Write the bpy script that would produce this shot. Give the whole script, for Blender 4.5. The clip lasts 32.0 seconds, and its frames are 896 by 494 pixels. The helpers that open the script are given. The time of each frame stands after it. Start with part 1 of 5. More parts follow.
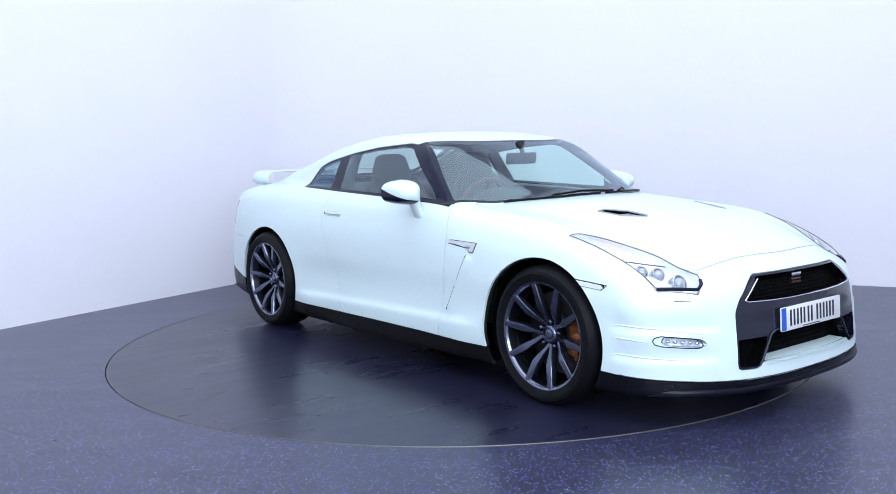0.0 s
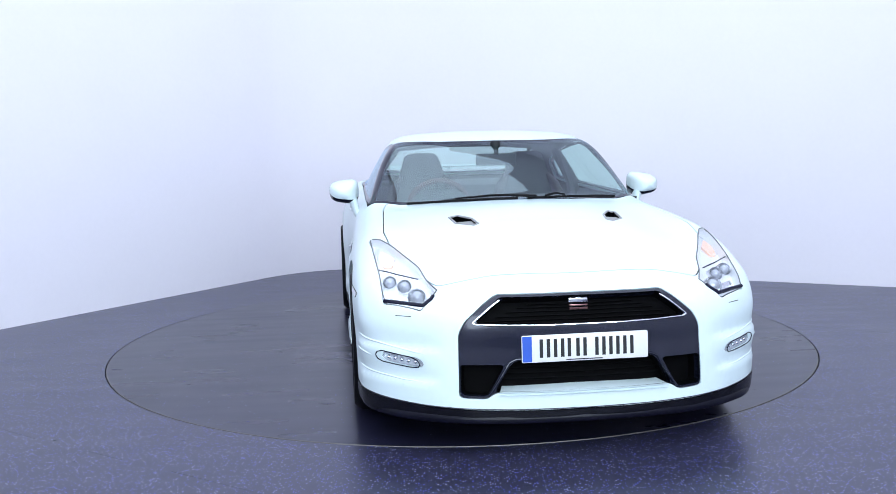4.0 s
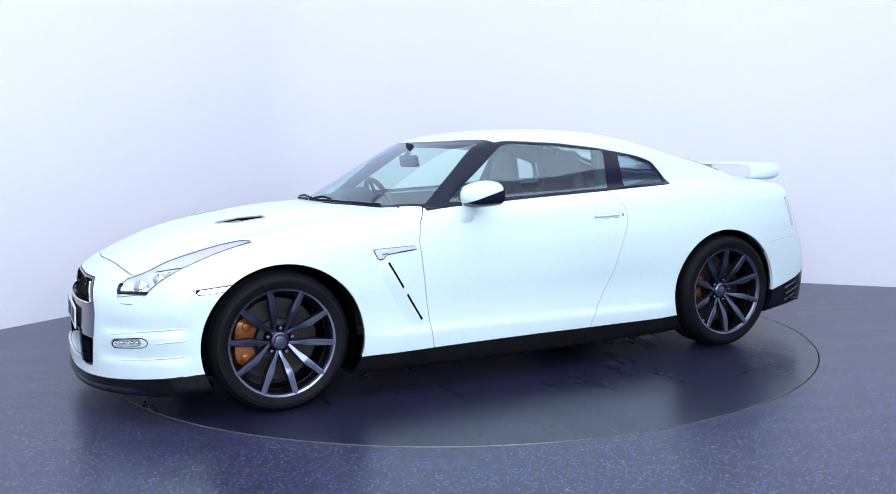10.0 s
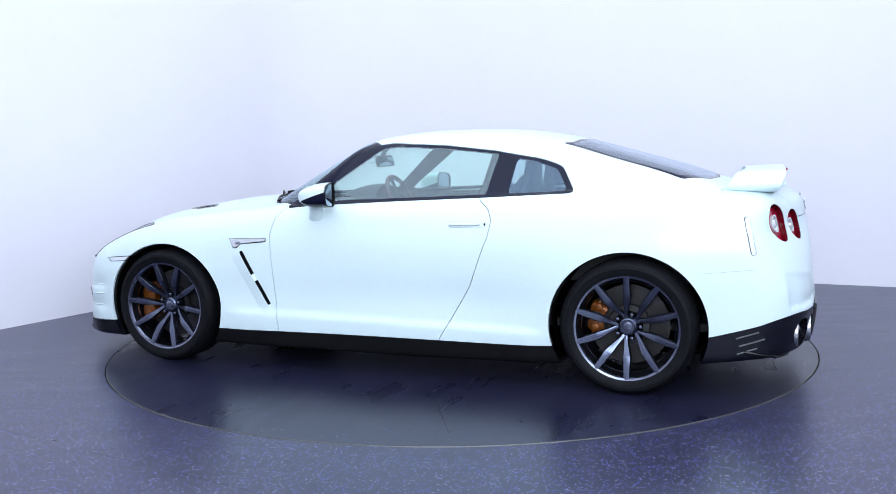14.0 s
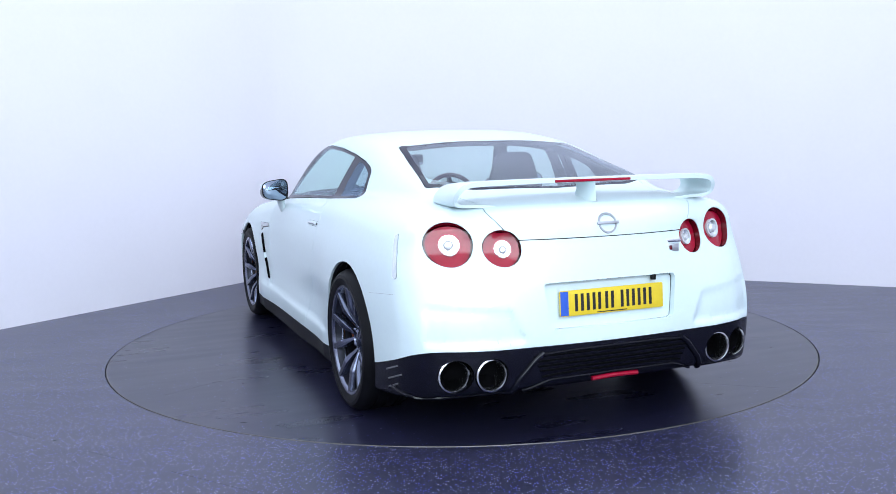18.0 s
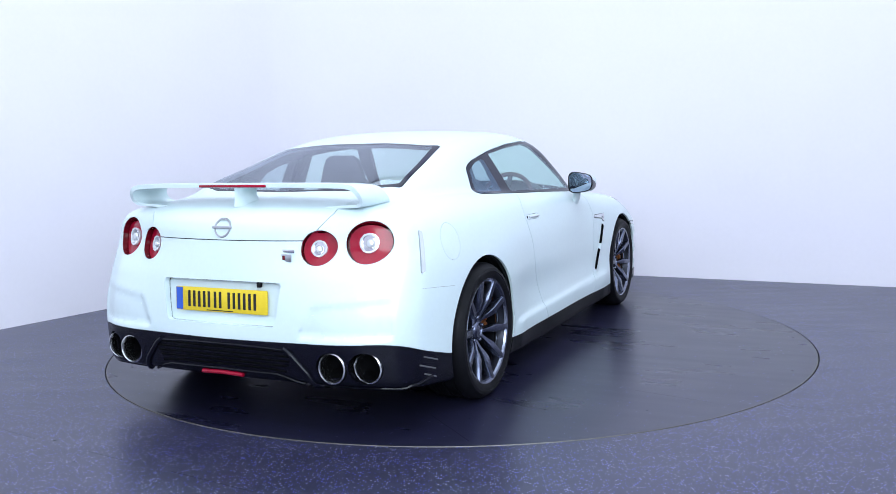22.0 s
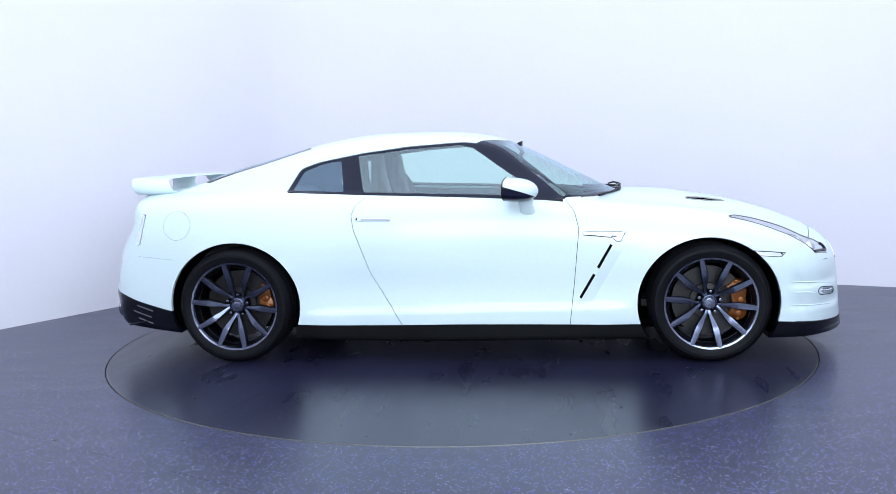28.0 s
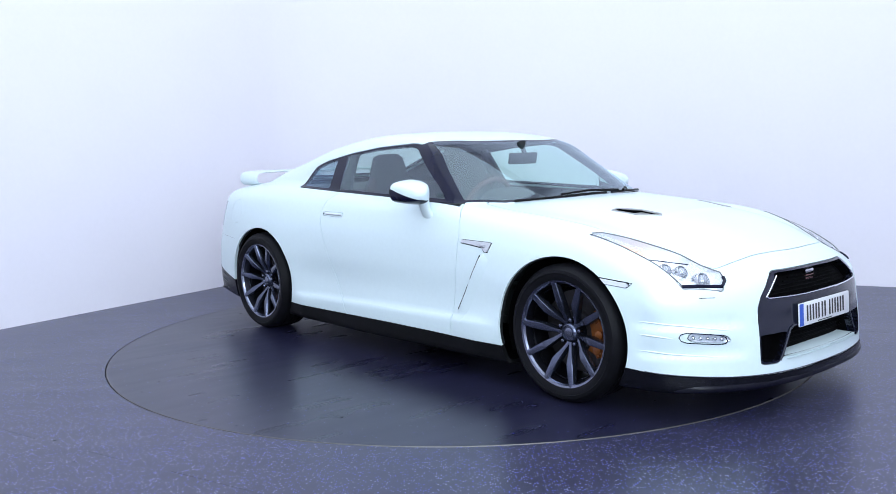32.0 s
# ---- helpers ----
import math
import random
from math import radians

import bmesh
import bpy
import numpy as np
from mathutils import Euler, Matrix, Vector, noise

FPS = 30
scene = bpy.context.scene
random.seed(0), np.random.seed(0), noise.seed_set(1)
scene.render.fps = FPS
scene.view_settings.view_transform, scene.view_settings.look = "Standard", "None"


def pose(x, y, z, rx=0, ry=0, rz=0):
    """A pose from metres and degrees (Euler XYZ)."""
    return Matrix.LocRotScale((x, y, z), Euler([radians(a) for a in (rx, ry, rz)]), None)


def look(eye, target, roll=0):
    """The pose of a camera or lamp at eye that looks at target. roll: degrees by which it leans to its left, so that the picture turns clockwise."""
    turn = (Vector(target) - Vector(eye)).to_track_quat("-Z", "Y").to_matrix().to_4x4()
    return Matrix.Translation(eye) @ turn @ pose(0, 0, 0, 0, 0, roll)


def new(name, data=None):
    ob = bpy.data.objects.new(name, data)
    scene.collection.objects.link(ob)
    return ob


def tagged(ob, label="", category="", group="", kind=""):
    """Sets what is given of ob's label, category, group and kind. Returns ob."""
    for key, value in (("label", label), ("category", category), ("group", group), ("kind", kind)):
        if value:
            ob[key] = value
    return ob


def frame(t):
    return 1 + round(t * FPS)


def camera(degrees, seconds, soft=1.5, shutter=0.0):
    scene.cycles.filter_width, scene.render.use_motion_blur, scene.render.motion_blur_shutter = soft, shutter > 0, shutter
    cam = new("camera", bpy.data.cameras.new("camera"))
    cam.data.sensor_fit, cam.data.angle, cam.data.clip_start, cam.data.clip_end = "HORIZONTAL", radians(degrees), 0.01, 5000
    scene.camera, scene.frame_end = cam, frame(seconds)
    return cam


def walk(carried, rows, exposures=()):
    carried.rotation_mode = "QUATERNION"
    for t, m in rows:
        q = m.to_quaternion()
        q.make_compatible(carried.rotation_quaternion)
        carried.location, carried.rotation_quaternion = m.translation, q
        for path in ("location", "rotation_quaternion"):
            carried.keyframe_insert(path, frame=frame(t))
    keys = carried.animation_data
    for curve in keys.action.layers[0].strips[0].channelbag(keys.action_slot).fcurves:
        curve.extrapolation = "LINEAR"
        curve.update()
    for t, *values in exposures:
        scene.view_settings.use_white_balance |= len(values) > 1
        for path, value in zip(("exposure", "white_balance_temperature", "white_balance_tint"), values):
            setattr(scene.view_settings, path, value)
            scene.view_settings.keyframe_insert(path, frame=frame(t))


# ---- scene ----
# ---- camera: it stands still on a tripod beside the turntable ----
cam = camera(53.66, 32.0, soft=0.8)
EYE = (-0.063, -5.830, 1.250)
AIM = look(EYE, (-0.063, -5.830 + math.cos(radians(6.336)), 1.250 - math.sin(radians(6.336))), -1.296)
walk(cam, [(0.0, AIM), (32.0, AIM)], exposures=[(0.0, 0.0), (32.0, 0.0)])

# ---- the turntable's turn, degrees at seconds: it starts, runs evenly, and brakes ----
TURN = [
    (0.0, 38.42), (0.5, 38.33), (1.0, 37.16), (1.5, 34.45), (2.0, 30.03), (2.5, 24.60), (3.5, 12.83), (4.5, 0.95),
    (5.0, -5.16), (6.0, -17.05), (7.0, -28.80), (8.0, -40.45), (9.0, -52.00), (10.0, -63.70), (11.0, -75.35),
    (12.0, -86.90), (13.0, -98.35), (13.5, -104.04), (14.5, -115.85), (15.5, -127.60), (16.0, -133.70), (17.0, -145.65),
    (18.0, -157.60), (19.0, -169.60), (20.0, -181.60), (21.0, -193.60), (22.0, -205.50), (23.0, -217.40),
    (24.0, -229.05), (25.0, -240.60), (25.5, -246.50), (26.5, -258.50), (27.5, -270.40), (28.0, -276.05),
    (29.0, -287.40), (30.0, -298.90), (30.5, -304.60), (31.0, -310.35), (31.5, -315.00), (32.0, -317.92)]
CAR_AHEAD, CAR_LEFT, CAR_DOWN = 0.120, 0.193, -0.017   # where the middle of the wheelbase stands on the turntable
# ---- light: a white booth under a large ceiling lamp, with an added front fill ----
world = bpy.data.worlds.new("world")
world.use_nodes = True
world.node_tree.nodes["Background"].inputs[0].default_value = (0.72, 0.84, 1.0, 1)
world.node_tree.nodes["Background"].inputs[1].default_value = 0.15
scene.world = world


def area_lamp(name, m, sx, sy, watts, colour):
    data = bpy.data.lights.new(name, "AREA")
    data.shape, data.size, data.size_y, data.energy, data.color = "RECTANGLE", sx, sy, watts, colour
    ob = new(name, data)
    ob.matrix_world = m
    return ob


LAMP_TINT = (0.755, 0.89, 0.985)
area_lamp("ceiling_lamp", pose(-0.27, -3.4, 5.1, 0, 0, -27), 8.6, 11.0, 480, LAMP_TINT)
# Unseen fill behind the camera, added to brighten the car's sides and the walls.
area_lamp("front_fill_lamp", look((1.4, -7.3, 2.6), (0.3, 0.0, 0.9)), 7.0, 2.6, 465, LAMP_TINT)
# ---- materials ----
def material(name, colour, rough=0.5, metal=0.0, coat=0.0, noise_scale=0.0, vary=0.0, bump=0.0, rough_vary=0.0, spec=0.5):
    m = bpy.data.materials.new(name)
    m.use_nodes = True
    nt = m.node_tree
    b = nt.nodes["Principled BSDF"]
    b.inputs["Base Color"].default_value = (*colour, 1)
    b.inputs["Roughness"].default_value = rough
    b.inputs["Metallic"].default_value = metal
    b.inputs["Specular IOR Level"].default_value = spec
    b.inputs["Coat Weight"].default_value = coat
    b.inputs["Coat Roughness"].default_value = 0.04
    if noise_scale:
        co = nt.nodes.new("ShaderNodeTexCoord")
        fine, wide = nt.nodes.new("ShaderNodeTexNoise"), nt.nodes.new("ShaderNodeTexNoise")
        fine.inputs["Scale"].default_value, fine.inputs["Detail"].default_value = noise_scale, 6
        wide.inputs["Scale"].default_value, wide.inputs["Detail"].default_value = noise_scale / 14, 3
        both = nt.nodes.new("ShaderNodeMix")
        both.inputs[0].default_value = 0.5
        nt.links.new(co.outputs["Object"], fine.inputs["Vector"])
        nt.links.new(co.outputs["Object"], wide.inputs["Vector"])
        nt.links.new(fine.outputs[0], both.inputs[2])
        nt.links.new(wide.outputs[0], both.inputs[3])
        if vary:
            ramp = nt.nodes.new("ShaderNodeValToRGB")
            ramp.color_ramp.elements[0].position, ramp.color_ramp.elements[1].position = 0.32, 0.68
            ramp.color_ramp.elements[0].color = (*[c * (1 - vary) for c in colour], 1)
            ramp.color_ramp.elements[1].color = (*[min(c * (1 + vary), 1) for c in colour], 1)
            nt.links.new(both.outputs[0], ramp.inputs[0])
            nt.links.new(ramp.outputs[0], b.inputs["Base Color"])
        if rough_vary:
            r = nt.nodes.new("ShaderNodeMapRange")
            r.inputs["From Min"].default_value, r.inputs["From Max"].default_value = 0.3, 0.7
            r.inputs["To Min"].default_value, r.inputs["To Max"].default_value = rough - rough_vary, rough + rough_vary
            nt.links.new(both.outputs[0], r.inputs["Value"])
            nt.links.new(r.outputs[0], b.inputs["Roughness"])
        if bump:
            k = nt.nodes.new("ShaderNodeBump")
            k.inputs["Strength"].default_value, k.inputs["Distance"].default_value = 0.5, bump
            nt.links.new(fine.outputs[0], k.inputs["Height"])
            nt.links.new(k.outputs[0], b.inputs["Normal"])
    return m


def glass(name, tint, ior=1.45, rough=0.0, gloss=(1.0, 1.0, 1.0)):
    """A thin pane: what is behind it shows through, tinted, and it mirrors by its angle."""
    m = bpy.data.materials.new(name)
    m.use_nodes = True
    nt = m.node_tree
    nt.nodes.remove(nt.nodes["Principled BSDF"])
    clear, shine, mix, fr = (nt.nodes.new(k) for k in ("ShaderNodeBsdfTransparent", "ShaderNodeBsdfGlossy", "ShaderNodeMixShader", "ShaderNodeLayerWeight"))
    power, span = nt.nodes.new("ShaderNodeMath"), nt.nodes.new("ShaderNodeMath")
    power.operation, power.inputs[1].default_value = "POWER", 5.0
    f0 = 2 * ((ior - 1) / (ior + 1)) ** 2
    span.operation, span.inputs[1].default_value, span.inputs[2].default_value = "MULTIPLY_ADD", 1 - f0, f0
    clear.inputs[0].default_value = (*tint, 1)
    shine.inputs[0].default_value = (*gloss, 1)
    shine.inputs[1].default_value = rough
    fr.inputs[0].default_value = 0.5
    nt.links.new(fr.outputs["Facing"], power.inputs[0])
    nt.links.new(power.outputs[0], span.inputs[0])
    nt.links.new(span.outputs[0], mix.inputs[0])
    nt.links.new(clear.outputs[0], mix.inputs[1])
    nt.links.new(shine.outputs[0], mix.inputs[2])
    nt.links.new(mix.outputs[0], nt.nodes["Material Output"].inputs[0])
    return m


def vinyl(name, base, speck_amount, rough, dust):
    """Dark safety flooring: cloudy with dust and wiping streaks, with glints of blue and pale chips in it."""
    m = material(name, base, rough, 0, 0, 9.0, 0.20, 0.0, 0.05, 0.52)
    nt = m.node_tree
    b = nt.nodes["Principled BSDF"]
    co = nt.nodes["Texture Coordinate"]
    b.inputs["Specular Tint"].default_value = (0.80, 0.82, 1.0, 1)

    def node(kind, **values):
        n = nt.nodes.new(kind)
        for key, value in values.items():
            n.inputs[key.replace("_", " ")].default_value = value
        return n

    def math_node(operation, a, second):
        n = nt.nodes.new("ShaderNodeMath")
        n.operation = operation
        nt.links.new(a, n.inputs[0])
        if isinstance(second, (int, float)):
            n.inputs[1].default_value = second
        else:
            nt.links.new(second, n.inputs[1])
        return n.outputs[0]

    # clouds of dust and long streaks left by wiping
    cloud = node("ShaderNodeTexNoise", Scale=1.7, Detail=3.0, Roughness=0.5, Distortion=0.2)
    nt.links.new(co.outputs["Object"], cloud.inputs["Vector"])
    way = node("ShaderNodeMapping", Rotation=(0, 0, 0.6), Scale=(0.9, 7.0, 1.0))
    nt.links.new(co.outputs["Object"], way.inputs["Vector"])
    streak = node("ShaderNodeTexNoise", Scale=1.3, Detail=2.0, Roughness=0.4, Distortion=0.2)
    nt.links.new(way.outputs[0], streak.inputs["Vector"])
    dusty = node("ShaderNodeMapRange", From_Min=0.34, From_Max=0.78, To_Min=0.0, To_Max=dust)
    nt.links.new(math_node("ADD", math_node("MULTIPLY", cloud.outputs[0], 0.72), math_node("MULTIPLY", streak.outputs[0], 0.28)), dusty.inputs["Value"])
    old = b.inputs["Base Color"].links[0].from_socket
    film = nt.nodes.new("ShaderNodeMix")
    film.data_type = "RGBA"
    film.inputs[7].default_value = (0.075, 0.075, 0.125, 1)
    nt.links.new(dusty.outputs[0], film.inputs[0])
    nt.links.new(old, film.inputs[6])
    gloss = node("ShaderNodeMapRange", From_Min=0.3, From_Max=0.7, To_Min=rough - 0.03, To_Max=rough + 0.05)
    nt.links.new(math_node("ADD", math_node("MULTIPLY", cloud.outputs[0], 0.5), math_node("MULTIPLY", streak.outputs[0], 0.5)), gloss.inputs["Value"])
    nt.links.new(gloss.outputs[0], b.inputs["Roughness"])
    # chips
    v = node("ShaderNodeTexVoronoi", Scale=108.0)
    nt.links.new(co.outputs["Object"], v.inputs["Vector"])
    sep = nt.nodes.new("ShaderNodeSeparateColor")
    nt.links.new(v.outputs["Color"], sep.inputs[0])
    chip = math_node("MULTIPLY", math_node("LESS_THAN", v.outputs["Distance"], 0.34), math_node("LESS_THAN", sep.outputs[0], speck_amount))
    tone = nt.nodes.new("ShaderNodeValToRGB")
    tone.color_ramp.elements[0].color, tone.color_ramp.elements[1].color = (0.08, 0.09, 0.42, 1), (0.36, 0.37, 0.48, 1)
    tone.color_ramp.elements[0].position = 0.45
    nt.links.new(sep.outputs[1], tone.inputs[0])
    mix = nt.nodes.new("ShaderNodeMix")
    mix.data_type = "RGBA"
    nt.links.new(chip, mix.inputs[0])
    nt.links.new(film.outputs[2], mix.inputs[6])
    nt.links.new(tone.outputs[0], mix.inputs[7])
    nt.links.new(mix.outputs[2], b.inputs["Base Color"])
    return m


WALL = material("white_wall_paint", (0.84, 0.805, 0.87), 0.85, 0, 0, 30, 0.012, 0.0006)
FLOOR = vinyl("speckled_vinyl", (0.021, 0.021, 0.045), 0.36, 0.31, 0.25)
DISC = vinyl("worn_vinyl", (0.009, 0.009, 0.025), 0.02, 0.28, 0.13)
SEAM = material("seam_filler", (0.012, 0.012, 0.016), 0.7, 0, 0, 60, 0.2)
SEAM_METAL = material("worn_edge_strip", (0.16, 0.15, 0.14), 0.45, 0.6, 0, 50, 0.3)
PAINT = material("white_car_paint", (0.65, 0.755, 0.775), 0.36, 0, 0.35, 600, 0.02)
SILVER = material("satin_silver", (0.46, 0.47, 0.50), 0.28, 0.7, 0, 200, 0.05)
VENT_SILVER = material("vent_silver", (0.62, 0.63, 0.66), 0.32, 0.5, 0, 200, 0.05)
LOUVRE = material("grey_plastic", (0.10, 0.10, 0.11), 0.5, 0, 0, 200, 0.15, 0.0, 0.0, 0.3)
EDGE_GLOSS = material("gloss_black_edge", (0.03, 0.03, 0.045), 0.18, 0, 0.5, 200, 0.1)
CHROME = material("chrome", (0.78, 0.79, 0.81), 0.10, 1.0, 0, 120, 0.03)
GLOSS_BLACK = material("gloss_black_trim", (0.006, 0.007, 0.022), 0.12, 0, 0.0, 90, 0.2, 0.0, 0.0, 0.22)
BLACK = material("black_plastic", (0.005, 0.005, 0.006), 0.42, 0, 0, 220, 0.2, 0.0004, 0.0, 0.11)
LIP_BLACK = material("satin_black_lip", (0.004, 0.004, 0.007), 0.22, 0, 0.0, 220, 0.2, 0.0003, 0.0, 0.22)
DARK = material("deep_black_mesh", (0.002, 0.002, 0.0025), 0.65, 0, 0, 150, 0.2, 0.0, 0.0, 0.04)
GREY_NOSE = material("dark_grey_nose_paint", (0.010, 0.012, 0.027), 0.20, 0.30, 0.3, 300, 0.06)
RUBBER = material("tyre_rubber", (0.006, 0.006, 0.008), 0.50, 0, 0, 160, 0.25, 0.0008, 0.0, 0.10)
ALLOY = material("dark_chrome_alloy", (0.112, 0.124, 0.180), 0.23, 0.95, 0.15, 140, 0.06)
RIM_BRIGHT = material("polished_rim_edge", (0.21, 0.225, 0.29), 0.24, 1.0, 0, 140, 0.05)
# Barrel alloy: the shade behind the spokes is put into its colour.
ALLOY_DARK = material("shadowed_barrel_alloy", (0.022, 0.023, 0.031), 0.32, 0.9, 0, 140, 0.08)
IRON = material("brake_iron", (0.05, 0.047, 0.047), 0.38, 0.85, 0, 70, 0.2)
CALIPER = material("gold_orange_caliper", (0.21, 0.058, 0.004), 0.38, 0.45, 0.2, 60, 0.25)
WINDOW = glass("clear_window", (0.80, 0.97, 0.90), 1.72, 0.0, (0.78, 0.91, 1.0))
TINTED = glass("tinted_window", (0.60, 0.72, 0.72), 1.75, 0.0, (0.58, 0.77, 1.0))
REAR_WINDOW = glass("sloped_rear_window", (0.80, 0.90, 0.87), 1.85, 0.0, (0.85, 0.92, 1.0))
LENS = glass("lamp_lens", (0.97, 0.98, 1.0), 1.35, 0.0, (0.8, 0.8, 0.8))
MIRROR = material("mirror_glass", (0.30, 0.36, 0.45), 0.03, 1.0, 0, 90, 0.02)
BUCKET = material("lamp_bucket", (0.84, 0.85, 0.88), 0.22, 0.45, 0, 60, 0.08)
AMBER = material("amber_reflector", (0.82, 0.50, 0.36), 0.2, 0, 0.4, 60, 0.25)
RED_LENS = material("red_lamp_lens", (0.31, 0.003, 0.022), 0.14, 0, 0.1, 160, 0.2, 0.0, 0.0, 0.4)
RED_DARK = material("dark_red_lamp_edge", (0.11, 0.002, 0.007), 0.14, 0, 0.4, 160, 0.1)
WHITE_LENS = material("clear_lamp_centre", (0.66, 0.67, 0.70), 0.16, 0.35, 0.8, 260, 0.16)
DRL = material("running_light_lens", (0.72, 0.76, 0.80), 0.14, 0.4, 0.8, 260, 0.08)
PLATE_WHITE = material("white_plate", (0.78, 0.78, 0.80), 0.35, 0, 0, 90, 0.03)
PLATE_YELLOW = material("yellow_plate", (0.78, 0.56, 0.03), 0.35, 0, 0, 90, 0.04)
PLATE_BLUE = material("blue_plate_band", (0.03, 0.10, 0.50), 0.35, 0, 0, 90, 0.05)
PLATE_INK = material("black_plate_ink", (0.012, 0.012, 0.014), 0.4, 0, 0, 90, 0.1)
CABIN = material("dark_cabin_trim", (0.022, 0.024, 0.027), 0.62, 0, 0, 130, 0.2, 0.0006, 0.0, 0.25)
LEATHER = material("black_leather", (0.016, 0.015, 0.016), 0.48, 0, 0, 170, 0.25, 0.0008)
RED_LEATHER = material("dark_red_leather", (0.075, 0.014, 0.012), 0.5, 0, 0, 170, 0.2, 0.0008)
BOLSTER = material("oxblood_leather", (0.032, 0.012, 0.011), 0.5, 0, 0, 170, 0.2, 0.0008)
STEEL = material("polished_steel", (0.55, 0.55, 0.57), 0.24, 1.0, 0, 100, 0.06)
BORE_METAL = material("grey_pipe_metal", (0.20, 0.20, 0.21), 0.30, 0.85, 0, 60, 0.35)
DIFFUSER_BLACK = material("gloss_black_diffuser", (0.004, 0.004, 0.009), 0.24, 0, 0.0, 220, 0.2, 0.0003, 0.0, 0.26)
DUCT_GREY = material("pale_duct_grey", (0.30, 0.30, 0.30), 0.4, 0.4, 0, 200, 0.08)
HANDLE_SILVER = material("pale_handle_silver", (0.60, 0.63, 0.66), 0.35, 0.3, 0, 200, 0.05)
SPLITTER = material("gloss_navy_splitter", (0.004, 0.004, 0.010), 0.28, 0, 0, 200, 0.15, 0, 0, 0.16)
# ---- mesh tools ----
def emit(name, verts, faces, mat, parent, label="", smooth=True):
    me = bpy.data.meshes.new(name)
    me.from_pydata([tuple(map(float, v)) for v in verts], [], [tuple(map(int, f)) for f in faces])
    me.materials.append(mat)
    if smooth:
        me.polygons.foreach_set("use_smooth", [True] * len(me.polygons))
        me.set_sharp_from_angle(angle=radians(42))
    me.update()
    ob = new(name, me)
    ob.parent = parent
    if label:
        ob["label"] = label
    return ob


def part(name, bm, mat, parent, label="", smooth=True):
    bmesh.ops.recalc_face_normals(bm, faces=bm.faces)
    me = bpy.data.meshes.new(name)
    bm.to_mesh(me)
    bm.free()
    me.materials.append(mat)
    if smooth:
        me.polygons.foreach_set("use_smooth", [True] * len(me.polygons))
        me.set_sharp_from_angle(angle=radians(38))
    ob = new(name, me)
    ob.parent = parent
    if label:
        ob["label"] = label
    return ob


def box(sx, sy, sz, at=(0, 0, 0), bevel=0.0, turn=(0, 0, 0), seg=2, bm=None):
    b = bmesh.new()
    bmesh.ops.create_cube(b, size=1.0, matrix=Matrix.Diagonal((sx, sy, sz, 1)))
    if bevel:
        bmesh.ops.bevel(b, geom=b.edges[:], offset=bevel, segments=seg, affect="EDGES", profile=0.5)
    b.transform(pose(*at, *turn))
    return into(b, bm)


def into(b, bm):
    if bm is None:
        return b
    me = bpy.data.meshes.new("tmp")
    b.to_mesh(me)
    b.free()
    bm.from_mesh(me)
    bpy.data.meshes.remove(me)
    return bm


def lathe(profile, n=48, axis="y", close=False, bm=None, at=(0, 0, 0), caps=(True, True)):
    """Turns a profile of (radius, along) about an axis."""
    b = bmesh.new()
    rings = []
    for r, a in profile:
        ring = []
        for i in range(n):
            t = 2 * math.pi * i / n
            c, s = r * math.cos(t), r * math.sin(t)
            ring.append(b.verts.new({"y": (c, a, s), "x": (a, c, s), "z": (c, s, a)}[axis]))
        rings.append(ring)
    pairs = list(zip(rings, rings[1:])) + ([(rings[-1], rings[0])] if close else [])
    for p, q in pairs:
        for i in range(n):
            b.faces.new((p[i], p[(i + 1) % n], q[(i + 1) % n], q[i]))
    if not close:
        for ring, on in zip((rings[0], rings[-1]), caps):
            if on:
                b.faces.new(ring)
    b.transform(Matrix.Translation(at))
    return into(b, bm)


def tube(points, radius, n=8, bm=None, flat=1.0):
    """A round bar along points; radius may change on the way."""
    b = bmesh.new()
    pts = [Vector(p) for p in points]
    rad = radius if isinstance(radius, (list, tuple)) else [radius] * len(pts)
    rings = []
    for i, p in enumerate(pts):
        d = (pts[min(i + 1, len(pts) - 1)] - pts[max(i - 1, 0)]).normalized()
        up = Vector((0, 0, 1)) if abs(d.z) < 0.9 else Vector((1, 0, 0))
        u = d.cross(up).normalized()
        v = u.cross(d)
        rings.append([b.verts.new(p + u * (math.cos(2 * math.pi * k / n) * rad[i]) + v * (math.sin(2 * math.pi * k / n) * rad[i] * flat)) for k in range(n)])
    for p, q in zip(rings, rings[1:]):
        for k in range(n):
            b.faces.new((p[k], p[(k + 1) % n], q[(k + 1) % n], q[k]))
    b.faces.new(rings[0])
    b.faces.new(rings[-1])
    return into(b, bm)


def loft(rings, closed=True, caps=True, bm=None):
    """A skin over rings of equal length."""
    b = bmesh.new()
    vs = [[b.verts.new(p) for p in r] for r in rings]
    n = len(vs[0])
    for p, q in zip(vs, vs[1:]):
        for k in range(n if closed else n - 1):
            b.faces.new((p[k], p[(k + 1) % n], q[(k + 1) % n], q[k]))
    if caps and closed:
        b.faces.new(vs[0])
        b.faces.new(vs[-1])
    return into(b, bm)


